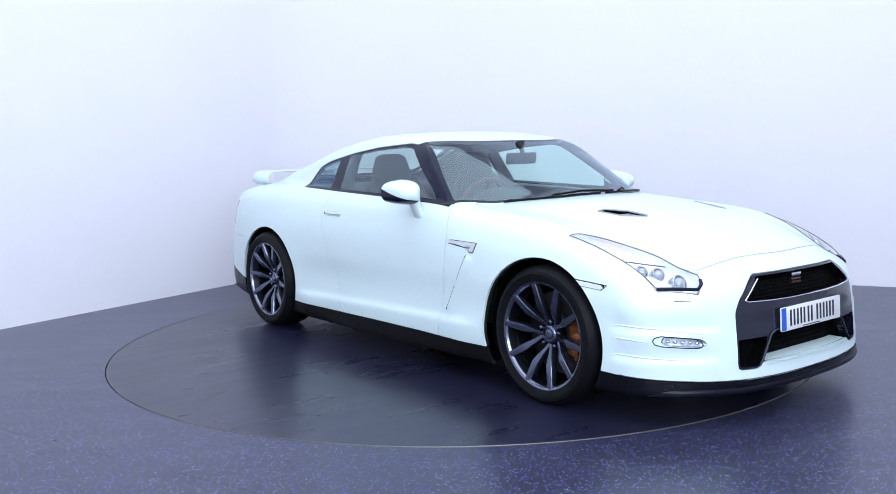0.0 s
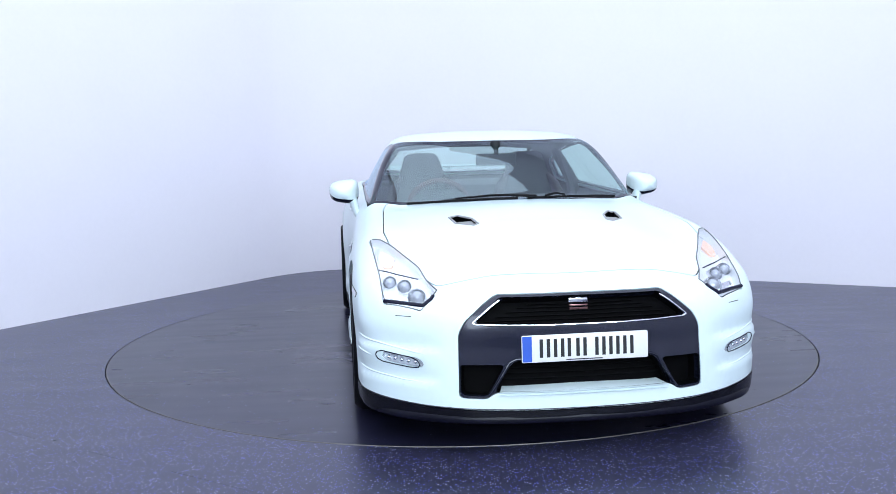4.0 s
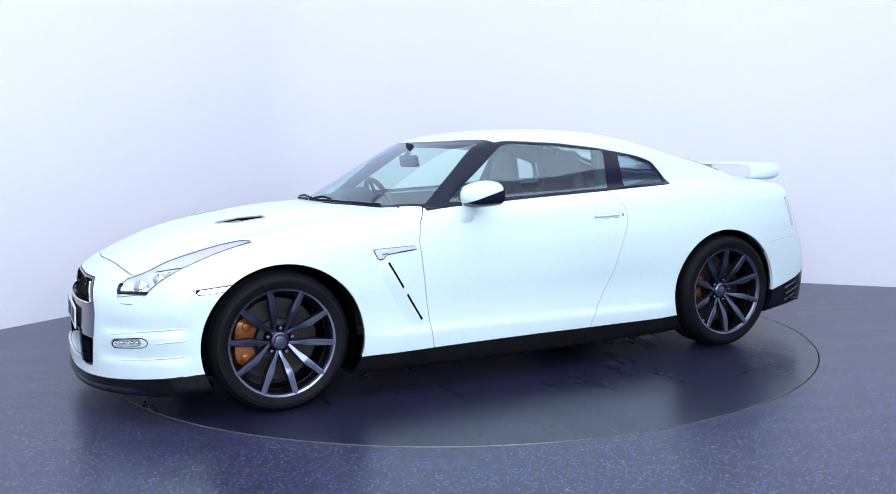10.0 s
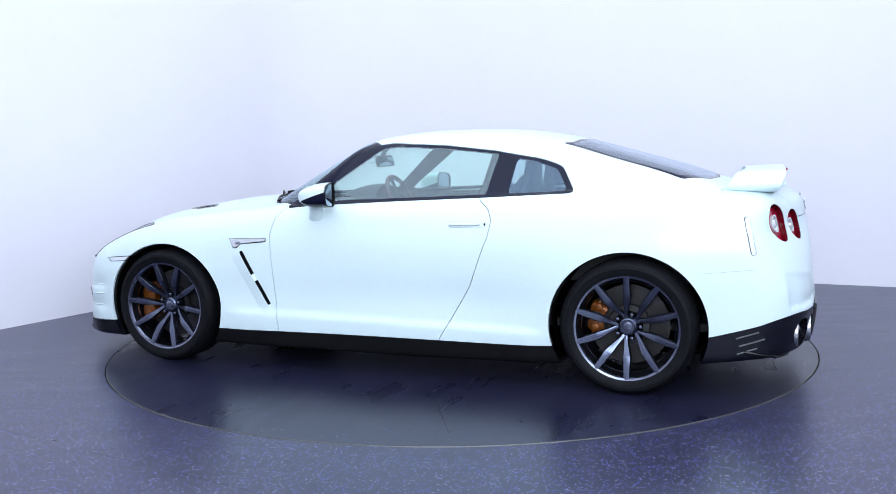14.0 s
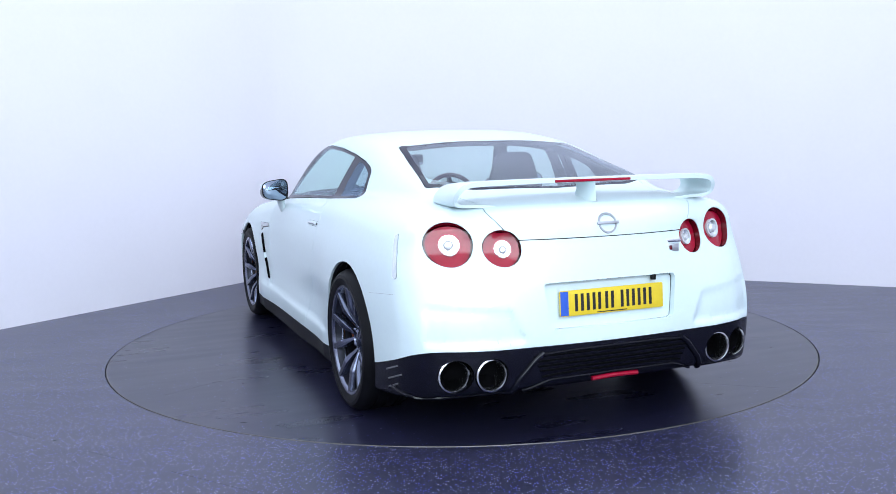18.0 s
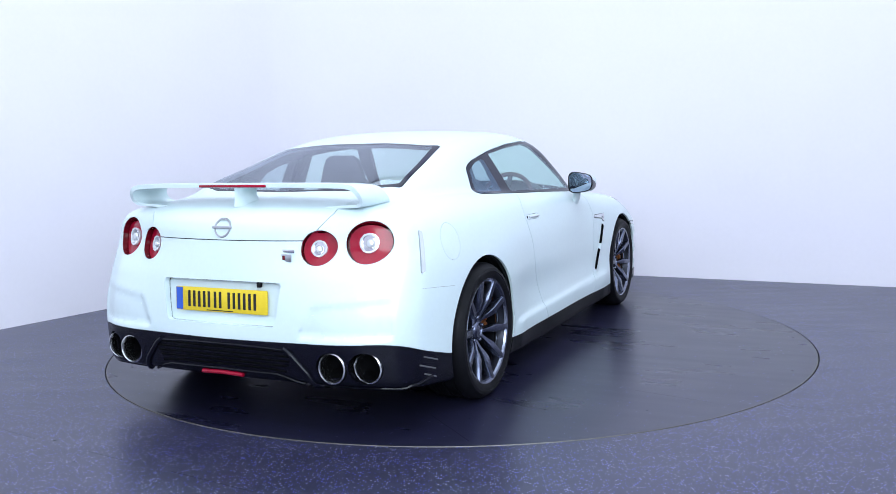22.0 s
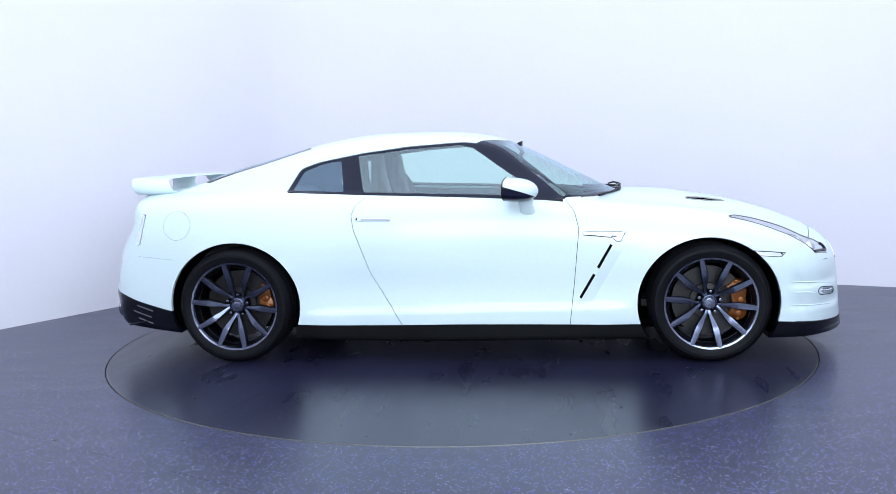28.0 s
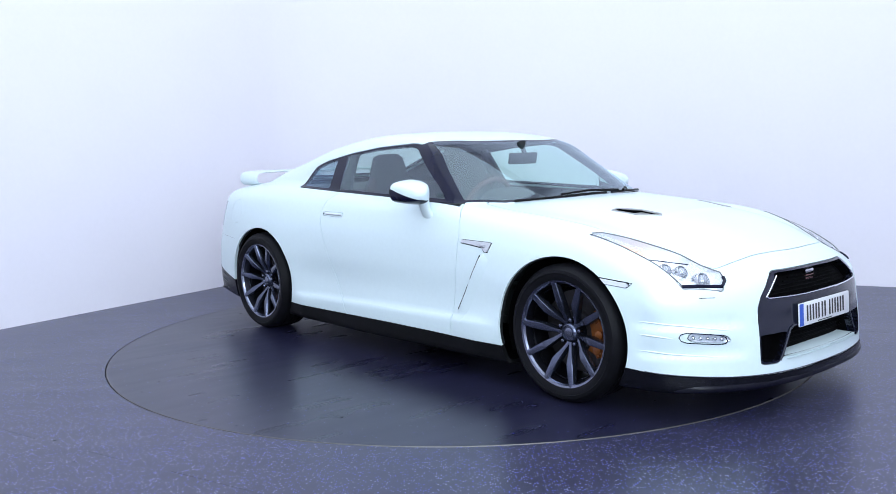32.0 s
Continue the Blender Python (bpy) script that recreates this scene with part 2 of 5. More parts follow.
def slab(outline, depth, place, bm=None, bevel=0.0):
    """A flat shape, given as a 2D outline, made thick and set at the pose place (outline in its x, y; depth along its z)."""
    b = bmesh.new()
    f = b.faces.new([b.verts.new((x, y, 0)) for x, y in outline])
    r = bmesh.ops.extrude_face_region(b, geom=[f])
    bmesh.ops.translate(b, vec=(0, 0, depth), verts=[g for g in r["geom"] if isinstance(g, bmesh.types.BMVert)])
    if bevel:
        bmesh.ops.bevel(b, geom=b.edges[:], offset=bevel, segments=2, affect="EDGES", profile=0.5)
    b.transform(place)
    return into(b, bm)


def rounded(points, r, steps=4):
    """A polygon with its corners eased by r."""
    p = [np.array(q, float) for q in points]
    out = []
    for i, c in enumerate(p):
        a, b = p[i - 1], p[(i + 1) % len(p)]
        la, lb = np.linalg.norm(a - c), np.linalg.norm(b - c)
        s, e = c + (a - c) * min(r, la * 0.45) / la, c + (b - c) * min(r, lb * 0.45) / lb
        for k in range(steps + 1):
            u = k / steps
            out.append((1 - u) ** 2 * s + 2 * u * (1 - u) * c + u * u * e)
    return np.array(out)


def polygon_distance(poly, q):
    """Signed distance of 2D points to a polygon, below nought inside."""
    poly = np.asarray(poly, float)
    best = np.full(len(q), 1e9)
    odd = np.zeros(len(q), bool)
    for a, b in zip(poly, np.roll(poly, -1, 0)):
        e, w = b - a, q - a
        h = np.clip((w @ e) / max(e @ e, 1e-12), 0, 1)
        best = np.minimum(best, ((w - h[:, None] * e) ** 2).sum(1))
        if a[1] != b[1]:
            odd ^= ((a[1] > q[:, 1]) != (b[1] > q[:, 1])) & (q[:, 0] < a[0] + (q[:, 1] - a[1]) / (b[1] - a[1]) * (b[0] - a[0]))
    return np.where(odd, -1, 1) * np.sqrt(best)


class Skin:
    """A piece of the car's skin: vertices and faces, that can be cut along the nought line of a field."""

    def __init__(self, v, f):
        self.v, self.f = v, f

    def cut(self, field):
        d = field(self.v)
        d = np.where(np.abs(d) < 1e-6, 1e-6, d)
        neg = d < 0
        fin, fout, new_v, seen = [], [], [], {}
        v, n = self.v, len(self.v)
        flags = neg.tolist()
        for face in self.f:
            c = [flags[i] for i in face]
            if all(c):
                fin.append(face)
            elif not any(c):
                fout.append(face)
            else:
                a, b = [], []
                m = len(face)
                for k in range(m):
                    i, j = face[k], face[(k + 1) % m]
                    (a if c[k] else b).append(i)
                    if c[k] != c[(k + 1) % m]:
                        key = (i, j) if i < j else (j, i)
                        if key not in seen:
                            t = d[key[0]] / (d[key[0]] - d[key[1]])
                            seen[key] = n + len(new_v)
                            new_v.append(v[key[0]] + t * (v[key[1]] - v[key[0]]))
                        a.append(seen[key])
                        b.append(seen[key])
                if len(a) > 2:
                    fin.append(tuple(a))
                if len(b) > 2:
                    fout.append(tuple(b))
        allv = np.concatenate([v, np.array(new_v).reshape(-1, 3)])
        return Skin(allv, fin).tidy(), Skin(allv, fout).tidy()

    def carve(self, field, gap=0.004):
        """Takes the piece inside the field out of this one, and returns it; gap is the joint between them."""
        piece, rest = self.cut(lambda p: field(p) - gap / 2)
        if gap:
            piece, _ = piece.cut(lambda p: field(p) + gap / 2)
        self.v, self.f = rest.v, rest.f
        return piece

    def tidy(self):
        used = np.unique(np.concatenate([np.array(f) for f in self.f])) if self.f else np.array([], int)
        num = np.full(len(self.v), -1)
        num[used] = np.arange(len(used))
        num = num.tolist()
        return Skin(self.v[used], [tuple(num[i] for i in f) for f in self.f])

    def half(self, sign):
        """The faces on one side of the car."""
        s = (self.v[:, 1] * sign > 0).tolist()
        return Skin(self.v, [f for f in self.f if s[f[0]]]).tidy()

    def moved(self, depth):
        _, n = skin_normal(self.v)
        return Skin(self.v + n * depth, list(self.f))

    def pan(self, name, mat, parent, depth, label="", lip=0.0, straight=False):
        """A tray behind this piece: its floor at some depth, and walls up to the skin."""
        _, n = skin_normal(self.v)
        if straight:
            n = np.tile(n.mean(0) / np.linalg.norm(n.mean(0)), (len(n), 1))
        floor_v = self.v - n * depth
        count = {}
        for f in self.f:
            for i in range(len(f)):
                count[(f[i], f[(i + 1) % len(f)])] = 1
        edges = [e for e in count if (e[1], e[0]) not in count]
        ids = sorted({i for e in edges for i in e})
        num = {i: len(floor_v) + k for k, i in enumerate(ids)}
        v = np.concatenate([floor_v, self.v[ids] - n[ids] * lip])
        return emit(name, v, list(self.f) + [(a, b, num[b], num[a])[::-1] for a, b in edges], mat, parent, label)

    def copy(self):
        return Skin(self.v.copy(), list(self.f))

    def link(self, name, mat, parent, label="", rim=0.010, lift=0.0):
        """One mesh object, with its edges folded inwards by rim."""
        if not self.f:
            raise ValueError(name)
        _, n = skin_normal(self.v)
        v = self.v + n * lift
        faces = list(self.f)
        if rim:
            count = {}
            for f in faces:
                for i in range(len(f)):
                    a, b = f[i], f[(i + 1) % len(f)]
                    count[(a, b)] = count.get((a, b), 0) + 1
            edges = [e for e in count if (e[1], e[0]) not in count]
            ids = sorted({i for e in edges for i in e})
            num = {i: len(v) + k for k, i in enumerate(ids)}
            v = np.concatenate([v, v[ids] - n[ids] * (rim + lift)])
            faces += [(b, a, num[a], num[b]) for a, b in edges]
        return emit(name, v, faces, mat, parent, label)


def side_poly(points, r=0.01, y_min=0.45, x_range=(-9, 9)):
    """A field from an outline on the car's flanks (x, z)."""
    poly = rounded(points, r)
    return lambda p: np.maximum(polygon_distance(poly, p[:, [0, 2]]), y_min - np.abs(p[:, 1]))


def top_poly(points, r=0.01, z_min=0.5):
    """A field from an outline seen from above (x, |y|)."""
    poly = rounded(points, r)
    return lambda p: np.maximum(polygon_distance(poly, np.stack([p[:, 0], np.abs(p[:, 1])], 1)), z_min - p[:, 2])


def end_poly(points, r=0.01, front=True):
    """A field from an outline seen from ahead or behind (|y|, z)."""
    poly = rounded(points, r)
    return lambda p: np.maximum(polygon_distance(poly, np.stack([np.abs(p[:, 1]), p[:, 2]], 1)), (1.5 - p[:, 0]) if front else (p[:, 0] + 1.5))
# ---- the booth: two white walls that meet in a round corner, closed round the camera, and a dark floor with a turntable ----
def wall_strip(name, points, height, mat, label):
    """A wall of some thickness along a line of points on the floor."""
    inner, outer = points, []
    n = len(points)
    for i, p in enumerate(points):
        a, b = Vector(points[max(i - 1, 0)]), Vector(points[min(i + 1, n - 1)])
        d = (b - a).normalized()
        outer.append((p[0] - d.y * 0.12, p[1] + d.x * 0.12))
    b = bmesh.new()
    rows = [[b.verts.new((*p, z)) for p in line_] for line_, z in ((inner, -0.05), (inner, height), (outer, height), (outer, -0.05))]
    for r, s in zip(rows, rows[1:] + rows[:1]):
        for i in range(n - 1):
            b.faces.new((r[i], r[i + 1], s[i + 1], s[i]))
    b.faces.new([r[0] for r in rows])
    b.faces.new([r[-1] for r in rows])
    return tagged(part(name, b, mat, None), label, "wall", kind="structure")


CORNER = Vector((-1.214, 4.075))
LEFT_WAY, RIGHT_WAY = Vector((-0.527, -0.850)).normalized(), Vector((0.891, -0.453)).normalized()
arc = []
for k in range(33):
    u = k / 32
    arc.append((1 - u) ** 3 * (CORNER + LEFT_WAY * 1.3) + 3 * u * (1 - u) ** 2 * (CORNER + LEFT_WAY * 0.4) + 3 * u * u * (1 - u) * (CORNER + RIGHT_WAY * 0.7) + u ** 3 * (CORNER + RIGHT_WAY * 2.9))
left_end, right_end = CORNER + LEFT_WAY * 12.5, CORNER + RIGHT_WAY * 9.5
far_end = left_end + right_end - CORNER
wall_strip("wall_north", [tuple(left_end)] + [tuple(p) for p in arc] + [tuple(right_end)], 5.2, WALL, "plain white painted booth wall with a rounded corner")
wall_strip("wall_east", [tuple(right_end), tuple(far_end)], 5.2, WALL, "plain white painted wall behind the camera")
wall_strip("wall_south", [tuple(far_end), tuple(left_end)], 5.2, WALL, "plain white painted wall beside the camera")
ceil = bmesh.new()
for z in (5.2, 5.32):
    ceil.faces.new([ceil.verts.new((p[0], p[1], z)) for p in (CORNER, right_end, far_end, left_end)])
bmesh.ops.bridge_loops(ceil, edges=ceil.edges[:])
tagged(part("ceiling", ceil, WALL, None, smooth=False), "plain white ceiling of the booth", "ceiling", kind="structure")

DISC_AT, DISC_R = (0.004, 0.006), 2.218
GROOVE = 0.0065


def ring_faces(b, r0, r1, z0, z1, n=192, at=DISC_AT):
    a = [[b.verts.new((at[0] + r * math.cos(2 * math.pi * i / n), at[1] + r * math.sin(2 * math.pi * i / n), z)) for i in range(n)] for r, z in ((r0, z0), (r1, z1))]
    for i in range(n):
        b.faces.new((a[0][i], a[0][(i + 1) % n], a[1][(i + 1) % n], a[1][i]))
    return a


fl = bmesh.new()
N = 192
hole = [fl.verts.new((DISC_AT[0] + (DISC_R + GROOVE) * math.cos(2 * math.pi * i / N), DISC_AT[1] + (DISC_R + GROOVE) * math.sin(2 * math.pi * i / N), 0)) for i in range(N)]
deep = [fl.verts.new((v.co.x, v.co.y, -0.05)) for v in hole]
rim_out = [fl.verts.new((13 * math.cos(2 * math.pi * i / N), 13 * math.sin(2 * math.pi * i / N), 0)) for i in range(N)]
for i in range(N):
    j = (i + 1) % N
    fl.faces.new((hole[i], rim_out[i], rim_out[j], hole[j]))
    fl.faces.new((deep[i], hole[i], hole[j], deep[j]))
fl.faces.new(list(reversed(deep)))
floor = tagged(part("floor", fl, FLOOR, None, smooth=False), "dark blue-grey speckled vinyl floor with fine seams", "floor", kind="structure")

turntable = tagged(new("turntable"), "round dark vinyl turntable flush with the floor", "turntable")
turntable.location = (*DISC_AT, 0)
d = bmesh.new()
vs = [[d.verts.new((r * math.cos(2 * math.pi * i / N), r * math.sin(2 * math.pi * i / N), z)) for i in range(N)] for r, z in ((DISC_R - 0.003, 0.001), (DISC_R, -0.002), (DISC_R, -0.04))]
for a, b in zip(vs, vs[1:]):
    for i in range(N):
        d.faces.new((a[i], a[(i + 1) % N], b[(i + 1) % N], b[i]))
d.faces.new(vs[0])
part("deck", d, DISC, turntable, smooth=False)
e = bmesh.new()
vs = [[e.verts.new((r * math.cos(2 * math.pi * i / N), r * math.sin(2 * math.pi * i / N), z)) for i in range(N)] for r, z in ((DISC_R - 0.005, 0.0016), (DISC_R - 0.001, 0.0016), (DISC_R + 0.0005, -0.004))]
for a, b in zip(vs, vs[1:]):
    for i in range(N):
        e.faces.new((a[i], a[(i + 1) % N], b[(i + 1) % N], b[i]))
part("edge_strip", e, SEAM_METAL, turntable, "thin worn metal edge strip", smooth=False)


def seam(parent, a, b, w=0.004, z=0.0022, mat=SEAM):
    """A fine seam between two sheets of vinyl, here and there filled with dirt."""
    a, b = Vector((*a, z)), Vector((*b, z))
    u = (b - a).normalized()
    s = Vector((-u.y, u.x, 0))
    n = max(int((b - a).length / 0.05), 2)
    bm = bmesh.new()
    rows = []
    for i in range(n + 1):
        p = a + (b - a) * (i / n)
        k = w * (0.55 + 0.45 * noise.noise(p * 7.0)) / 2
        rows.append((bm.verts.new(p + s * k), bm.verts.new(p - s * k)))
    for (a1, a2), (b1, b2) in zip(rows, rows[1:]):
        bm.faces.new((a1, a2, b2, b1))
    ob = part("floor_seam" if parent is floor else "deck_seam", bm, mat, parent, smooth=False)
    return ob


seam(floor, (-3.30, -1.06), (-1.93, -1.98))
seam(floor, (-1.615, -2.17), (-1.426, -2.287))
seam(floor, (-1.181, -2.432), (-0.60, -2.79))
seam(floor, (1.50, -1.733), (3.40, -2.68))
seam(floor, (2.26, 0.13), (4.30, -1.20))
seam(turntable, (-0.62, 1.674), (-0.93, 1.943), z=0.003)
seam(turntable, (-1.40, 0.912), (-1.80, 0.995), 0.003, z=0.003)
seam(turntable, (0.35, -1.95), (1.30, -1.62), 0.003, z=0.003)
seam(turntable, (1.52, 0.40), (1.95, 0.62), 0.003, z=0.003)


def scuff(parent, x, y, size, z):
    """A small dark mark of dirt with an uneven outline."""
    bm = bmesh.new()
    n = 12
    turn = noise.noise(Vector((x, y, 3))) * 3
    pts = []
    for i in range(n):
        t = 2 * math.pi * i / n
        r = size * (0.7 + 0.5 * noise.noise(Vector((x * 9 + math.cos(t), y * 9 + math.sin(t), 0.5))))
        u, v = r * math.cos(t), r * 0.45 * math.sin(t)
        pts.append(bm.verts.new((x + u * math.cos(turn) - v * math.sin(turn), y + u * math.sin(turn) + v * math.cos(turn), z)))
    bm.faces.new(pts)
    return part("floor_scuff" if parent is floor else "deck_scuff", bm, SEAM, parent, smooth=False)


for x, y, size in ((-2.735, 0.048, .016), (-1.828, -2.007, .014), (-1.244, -2.055, .013), (-1.626, -2.294, .008), (2.152, -0.956, .010), (2.62, -1.30, .008), (-2.45, -0.90, .008), (0.62, -2.62, .007)):
    scuff(floor, x, y, size, .0015)
for x, y, size in ((1.536, .572, .016), (1.651, 1.285, .018), (-2.102, .226, .012), (-1.081, 1.389, .014), (-1.535, 1.227, .012), (-.804, 1.65, .009), (.42, -1.80, .008), (-1.62, -.92, .012), (.90, 1.72, .010), (1.86, -.45, .010)):
    scuff(turntable, x, y, size, .0025)
# ---- the car's skin as one implicit surface (x ahead, y left, z up from the floor under the wheelbase's middle) ----
def basis(knots, q):
    """Weights of the smooth curve through the knots, at q."""
    k = np.asarray(knots, float)
    n = len(k)
    q = np.clip(np.asarray(q, float), k[0], k[-1])
    i = np.clip(np.searchsorted(k, q, side="right") - 1, 0, n - 2)
    h = k[1:] - k[:-1]
    d = np.zeros((n, n))
    for j in range(n):
        if j == 0 and k[0] == 0:
            continue  # both halves of the car meet here without a crease
        if j == 0:
            d[0, 0], d[0, 1] = -1 / h[0], 1 / h[0]
        elif j == n - 1:
            d[j, j - 1], d[j, j] = -1 / h[-1], 1 / h[-1]
        else:
            a, b = h[j - 1], h[j]
            d[j, j + 1] += a / b / (a + b)
            d[j, j] += -a / b / (a + b) + b / a / (a + b)
            d[j, j - 1] += -b / a / (a + b)
    s = (q - k[i]) / h[i]
    w = np.zeros((len(q), n))
    r = np.arange(len(q))
    np.add.at(w, (r, i), 2 * s**3 - 3 * s**2 + 1)
    np.add.at(w, (r, i + 1), -2 * s**3 + 3 * s**2)
    w += ((s**3 - 2 * s**2 + s) * h[i])[:, None] * d[i] + ((s**3 - s**2) * h[i])[:, None] * d[i + 1]
    return w


def sheet(us, vs, rows):
    t = np.array(rows, float)
    return lambda u, v, grid=False: basis(us, u) @ t @ basis(vs, v).T if grid else ((basis(us, u) @ t) * basis(vs, v)).sum(1)


def line(us, vs):
    v = np.array(vs, float)
    return lambda u: basis(us, np.atleast_1d(u)) @ v


def smax(a, b, k):
    h = np.maximum(k - np.abs(a - b), 0) / k
    return np.maximum(a, b) + h * h * k / 4


def smin(a, b, k):
    return -smax(-a, -b, k)


# half width of the lower body
side_at = sheet((-2.2, -1.8, -1.39, -1.02, -0.7, -0.2, 0.5, 0.9, 1.39, 1.7, 2.0, 2.3), (0.15, 0.30, 0.45, 0.62, 0.80, 0.95, 1.10), (
    (.850, .870, .870, .865, .850, .800, .720), (.910, .925, .930, .930, .915, .870, .780),
    (.930, .940, .945, .945, .925, .875, .780), (.922, .932, .932, .936, .920, .866, .778), (.900, .906, .899, .912, .902, .850, .770),
    (.900, .905, .895, .902, .890, .845, .760), (.900, .905, .896, .898, .885, .835, .740),
    (.910, .925, .915, .915, .890, .820, .700), (.920, .930, .935, .930, .885, .790, .650),
    (.900, .910, .915, .912, .860, .760, .620), (.860, .870, .870, .865, .800, .720, .600),
    (.780, .800, .800, .780, .700, .600, .500)))
# height of bonnet, shoulders and boot
top_at = sheet((-2.3, -2.05, -1.7, -1.1, -0.4, 0.5, 0.95, 1.2, 1.5, 1.8, 2.05, 2.2, 2.35), (0, .35, .6, .75, .88, 1.0), (
    (.980, .975, .960, .930, .900, .860), (1.035, 1.030, 1.015, .985, .950, .900), (1.060, 1.055, 1.040, 1.020, .980, .910),
    (1.040, 1.040, 1.040, 1.035, .990, .920), (1.000, 1.000, 1.000, 1.000, .965, .900), (.995, .990, .975, .965, .930, .880),
    (.985, .972, .940, .925, .890, .830), (.975, .955, .910, .905, .870, .800), (.930, .915, .865, .865, .830, .760),
    (.862, .850, .790, .765, .720, .660), (.768, .745, .668, .630, .600, .570), (.690, .670, .615, .580, .540, .500),
    (.620, .600, .550, .500, .450, .400)))
# how far the nose and the tail reach
nose_at = sheet((0, .3, .5, .65, .8, .92), (.15, .30, .45, .60, .70, .80), (
    (2.280, 2.270, 2.255, 2.235, 2.190, 2.100), (2.265, 2.255, 2.240, 2.220, 2.170, 2.080),
    (2.220, 2.213, 2.198, 2.170, 2.108, 2.022), (2.145, 2.145, 2.132, 2.100, 2.047, 1.955),
    (2.020, 2.026, 2.024, 1.992, 1.944, 1.868), (1.850, 1.880, 1.900, 1.860, 1.800, 1.750)))
tail_at = sheet((0, .4, .6, .75, .88, .95), (.20, .40, .55, .70, .85, .95, 1.03), (
    (-2.260, -2.300, -2.290, -2.275, -2.250, -2.225, -2.170), (-2.250, -2.280, -2.275, -2.250, -2.200, -2.180, -2.130),
    (-2.220, -2.260, -2.252, -2.205, -2.130, -2.110, -2.060), (-2.175, -2.208, -2.200, -2.150, -2.080, -2.058, -2.010),
    (-2.065, -2.095, -2.090, -2.045, -1.990, -1.968, -1.930), (-1.930, -1.960, -1.950, -1.915, -1.875, -1.820, -1.800)))
# cabin: half width and height
cabin_side_at = sheet((-2.0, -1.6, -1.1, -0.6, 0, .5, 1.0), (.95, 1.10, 1.25, 1.40), (
    (.640, .550, .420, .300), (.700, .620, .500, .360), (.775, .700, .600, .470), (.800, .730, .645, .540),
    (.800, .735, .655, .560), (.785, .720, .655, .580), (.730, .620, .500, .400)))
cabin_top_at = sheet((-2.1, -1.85, -1.6, -1.3, -.95, -.7, -.35, 0, .18, .335, .64, .9, 1.05), (0, .3, .5, .65, .8), (
    (.90, .90, .90, .89, .85), (1.04, 1.04, 1.03, 1.00, .94), (1.135, 1.135, 1.125, 1.09, 1.02),
    (1.228, 1.225, 1.205, 1.16, 1.08), (1.325, 1.318, 1.295, 1.25, 1.16), (1.365, 1.358, 1.335, 1.29, 1.21),
    (1.380, 1.374, 1.357, 1.320, 1.25), (1.364, 1.357, 1.340, 1.305, 1.24), (1.330, 1.322, 1.302, 1.265, 1.19),
    (1.267, 1.255, 1.225, 1.175, 1.10), (1.115, 1.10, 1.06, 1.00, .90), (.985, .965, .915, .85, .76), (.91, .89, .84, .78, .70)))


keel_at = line((-2.3, -1.75, -1.0, 1.0, 1.7, 2.3), (.26, .19, .15, .15, .158, .165))


def folds_at(x, y, z):
    """Pressed folds in the front bumper's corners, and the step above them."""
    here = np.clip((x - 1.80) / 0.08, 0, 1) * np.clip((y - 0.56) / 0.08, 0, 1)
    wave = 0.0
    for height, deep in ((0.462, 0.0135), (0.334, 0.0125)):
        u = (z - height) / 0.05
        wave = wave + deep * np.where(u < 0, np.exp(-(u * 4.2) ** 2), np.exp(-(u * 0.9) ** 2))
    tail = np.clip((-1.97 - x) / 0.05, 0, 1) * np.clip((y - 0.415 - 0.42 * (z - 0.46)) / 0.018, 0, 1) * np.clip((0.830 - y) / 0.018, 0, 1)
    sill = np.clip((0.95 - x) / 0.15, 0, 1) * np.clip((x + 1.0) / 0.12, 0, 1) * np.clip((y - 0.7) / 0.05, 0, 1)
    return here * wave - sill * 0.013 * np.clip((0.352 + 0.022 * x - z) / 0.030, 0, 1) + tail * np.clip((z - 0.456) / 0.016, 0, 1) * (0.007 * np.clip((0.606 + 0.10 * (y - 0.5) - z) / 0.018, 0, 1) + 0.009 * np.clip((0.606 + 0.10 * (y - 0.5) - z) / 0.18, 0, 1))


def blend(x, y, z, side, top, nose, tail, cabin_side, cabin_top, keel, folds):
    hull = smax(smax(y - side, z - top, 0.07), smax(x - nose, tail - x, 0.02), 0.05)
    hull = smax(hull + folds, keel - z, 0.03)
    cabin = np.maximum(smax(y - cabin_side, z - cabin_top, 0.05), 0.93 - z)
    return smin(hull, cabin, 0.03)


def skin(p):
    """The signed depth of points: below nought inside the car."""
    x, y, z = p[:, 0], np.abs(p[:, 1]), p[:, 2]
    return blend(x, y, z, side_at(x, z), top_at(x, y), nose_at(y, z), tail_at(y, z), cabin_side_at(x, z), cabin_top_at(x, y), keel_at(x), folds_at(x, y, z))


def skin_normal(p, e=0.004):
    g = np.stack([skin(p + np.eye(3)[i] * e) - skin(p - np.eye(3)[i] * e) for i in range(3)], 1) / (2 * e)
    return g, g / np.maximum(np.linalg.norm(g, axis=1), 1e-9)[:, None]


def settle(p, rounds=4):
    """Draws points onto the skin."""
    for _ in range(rounds):
        g, n = skin_normal(p)
        d = skin(p) / np.maximum((g * g).sum(1), 0.2)
        p = p - np.clip(d, -0.02, 0.02)[:, None] * g
    return p


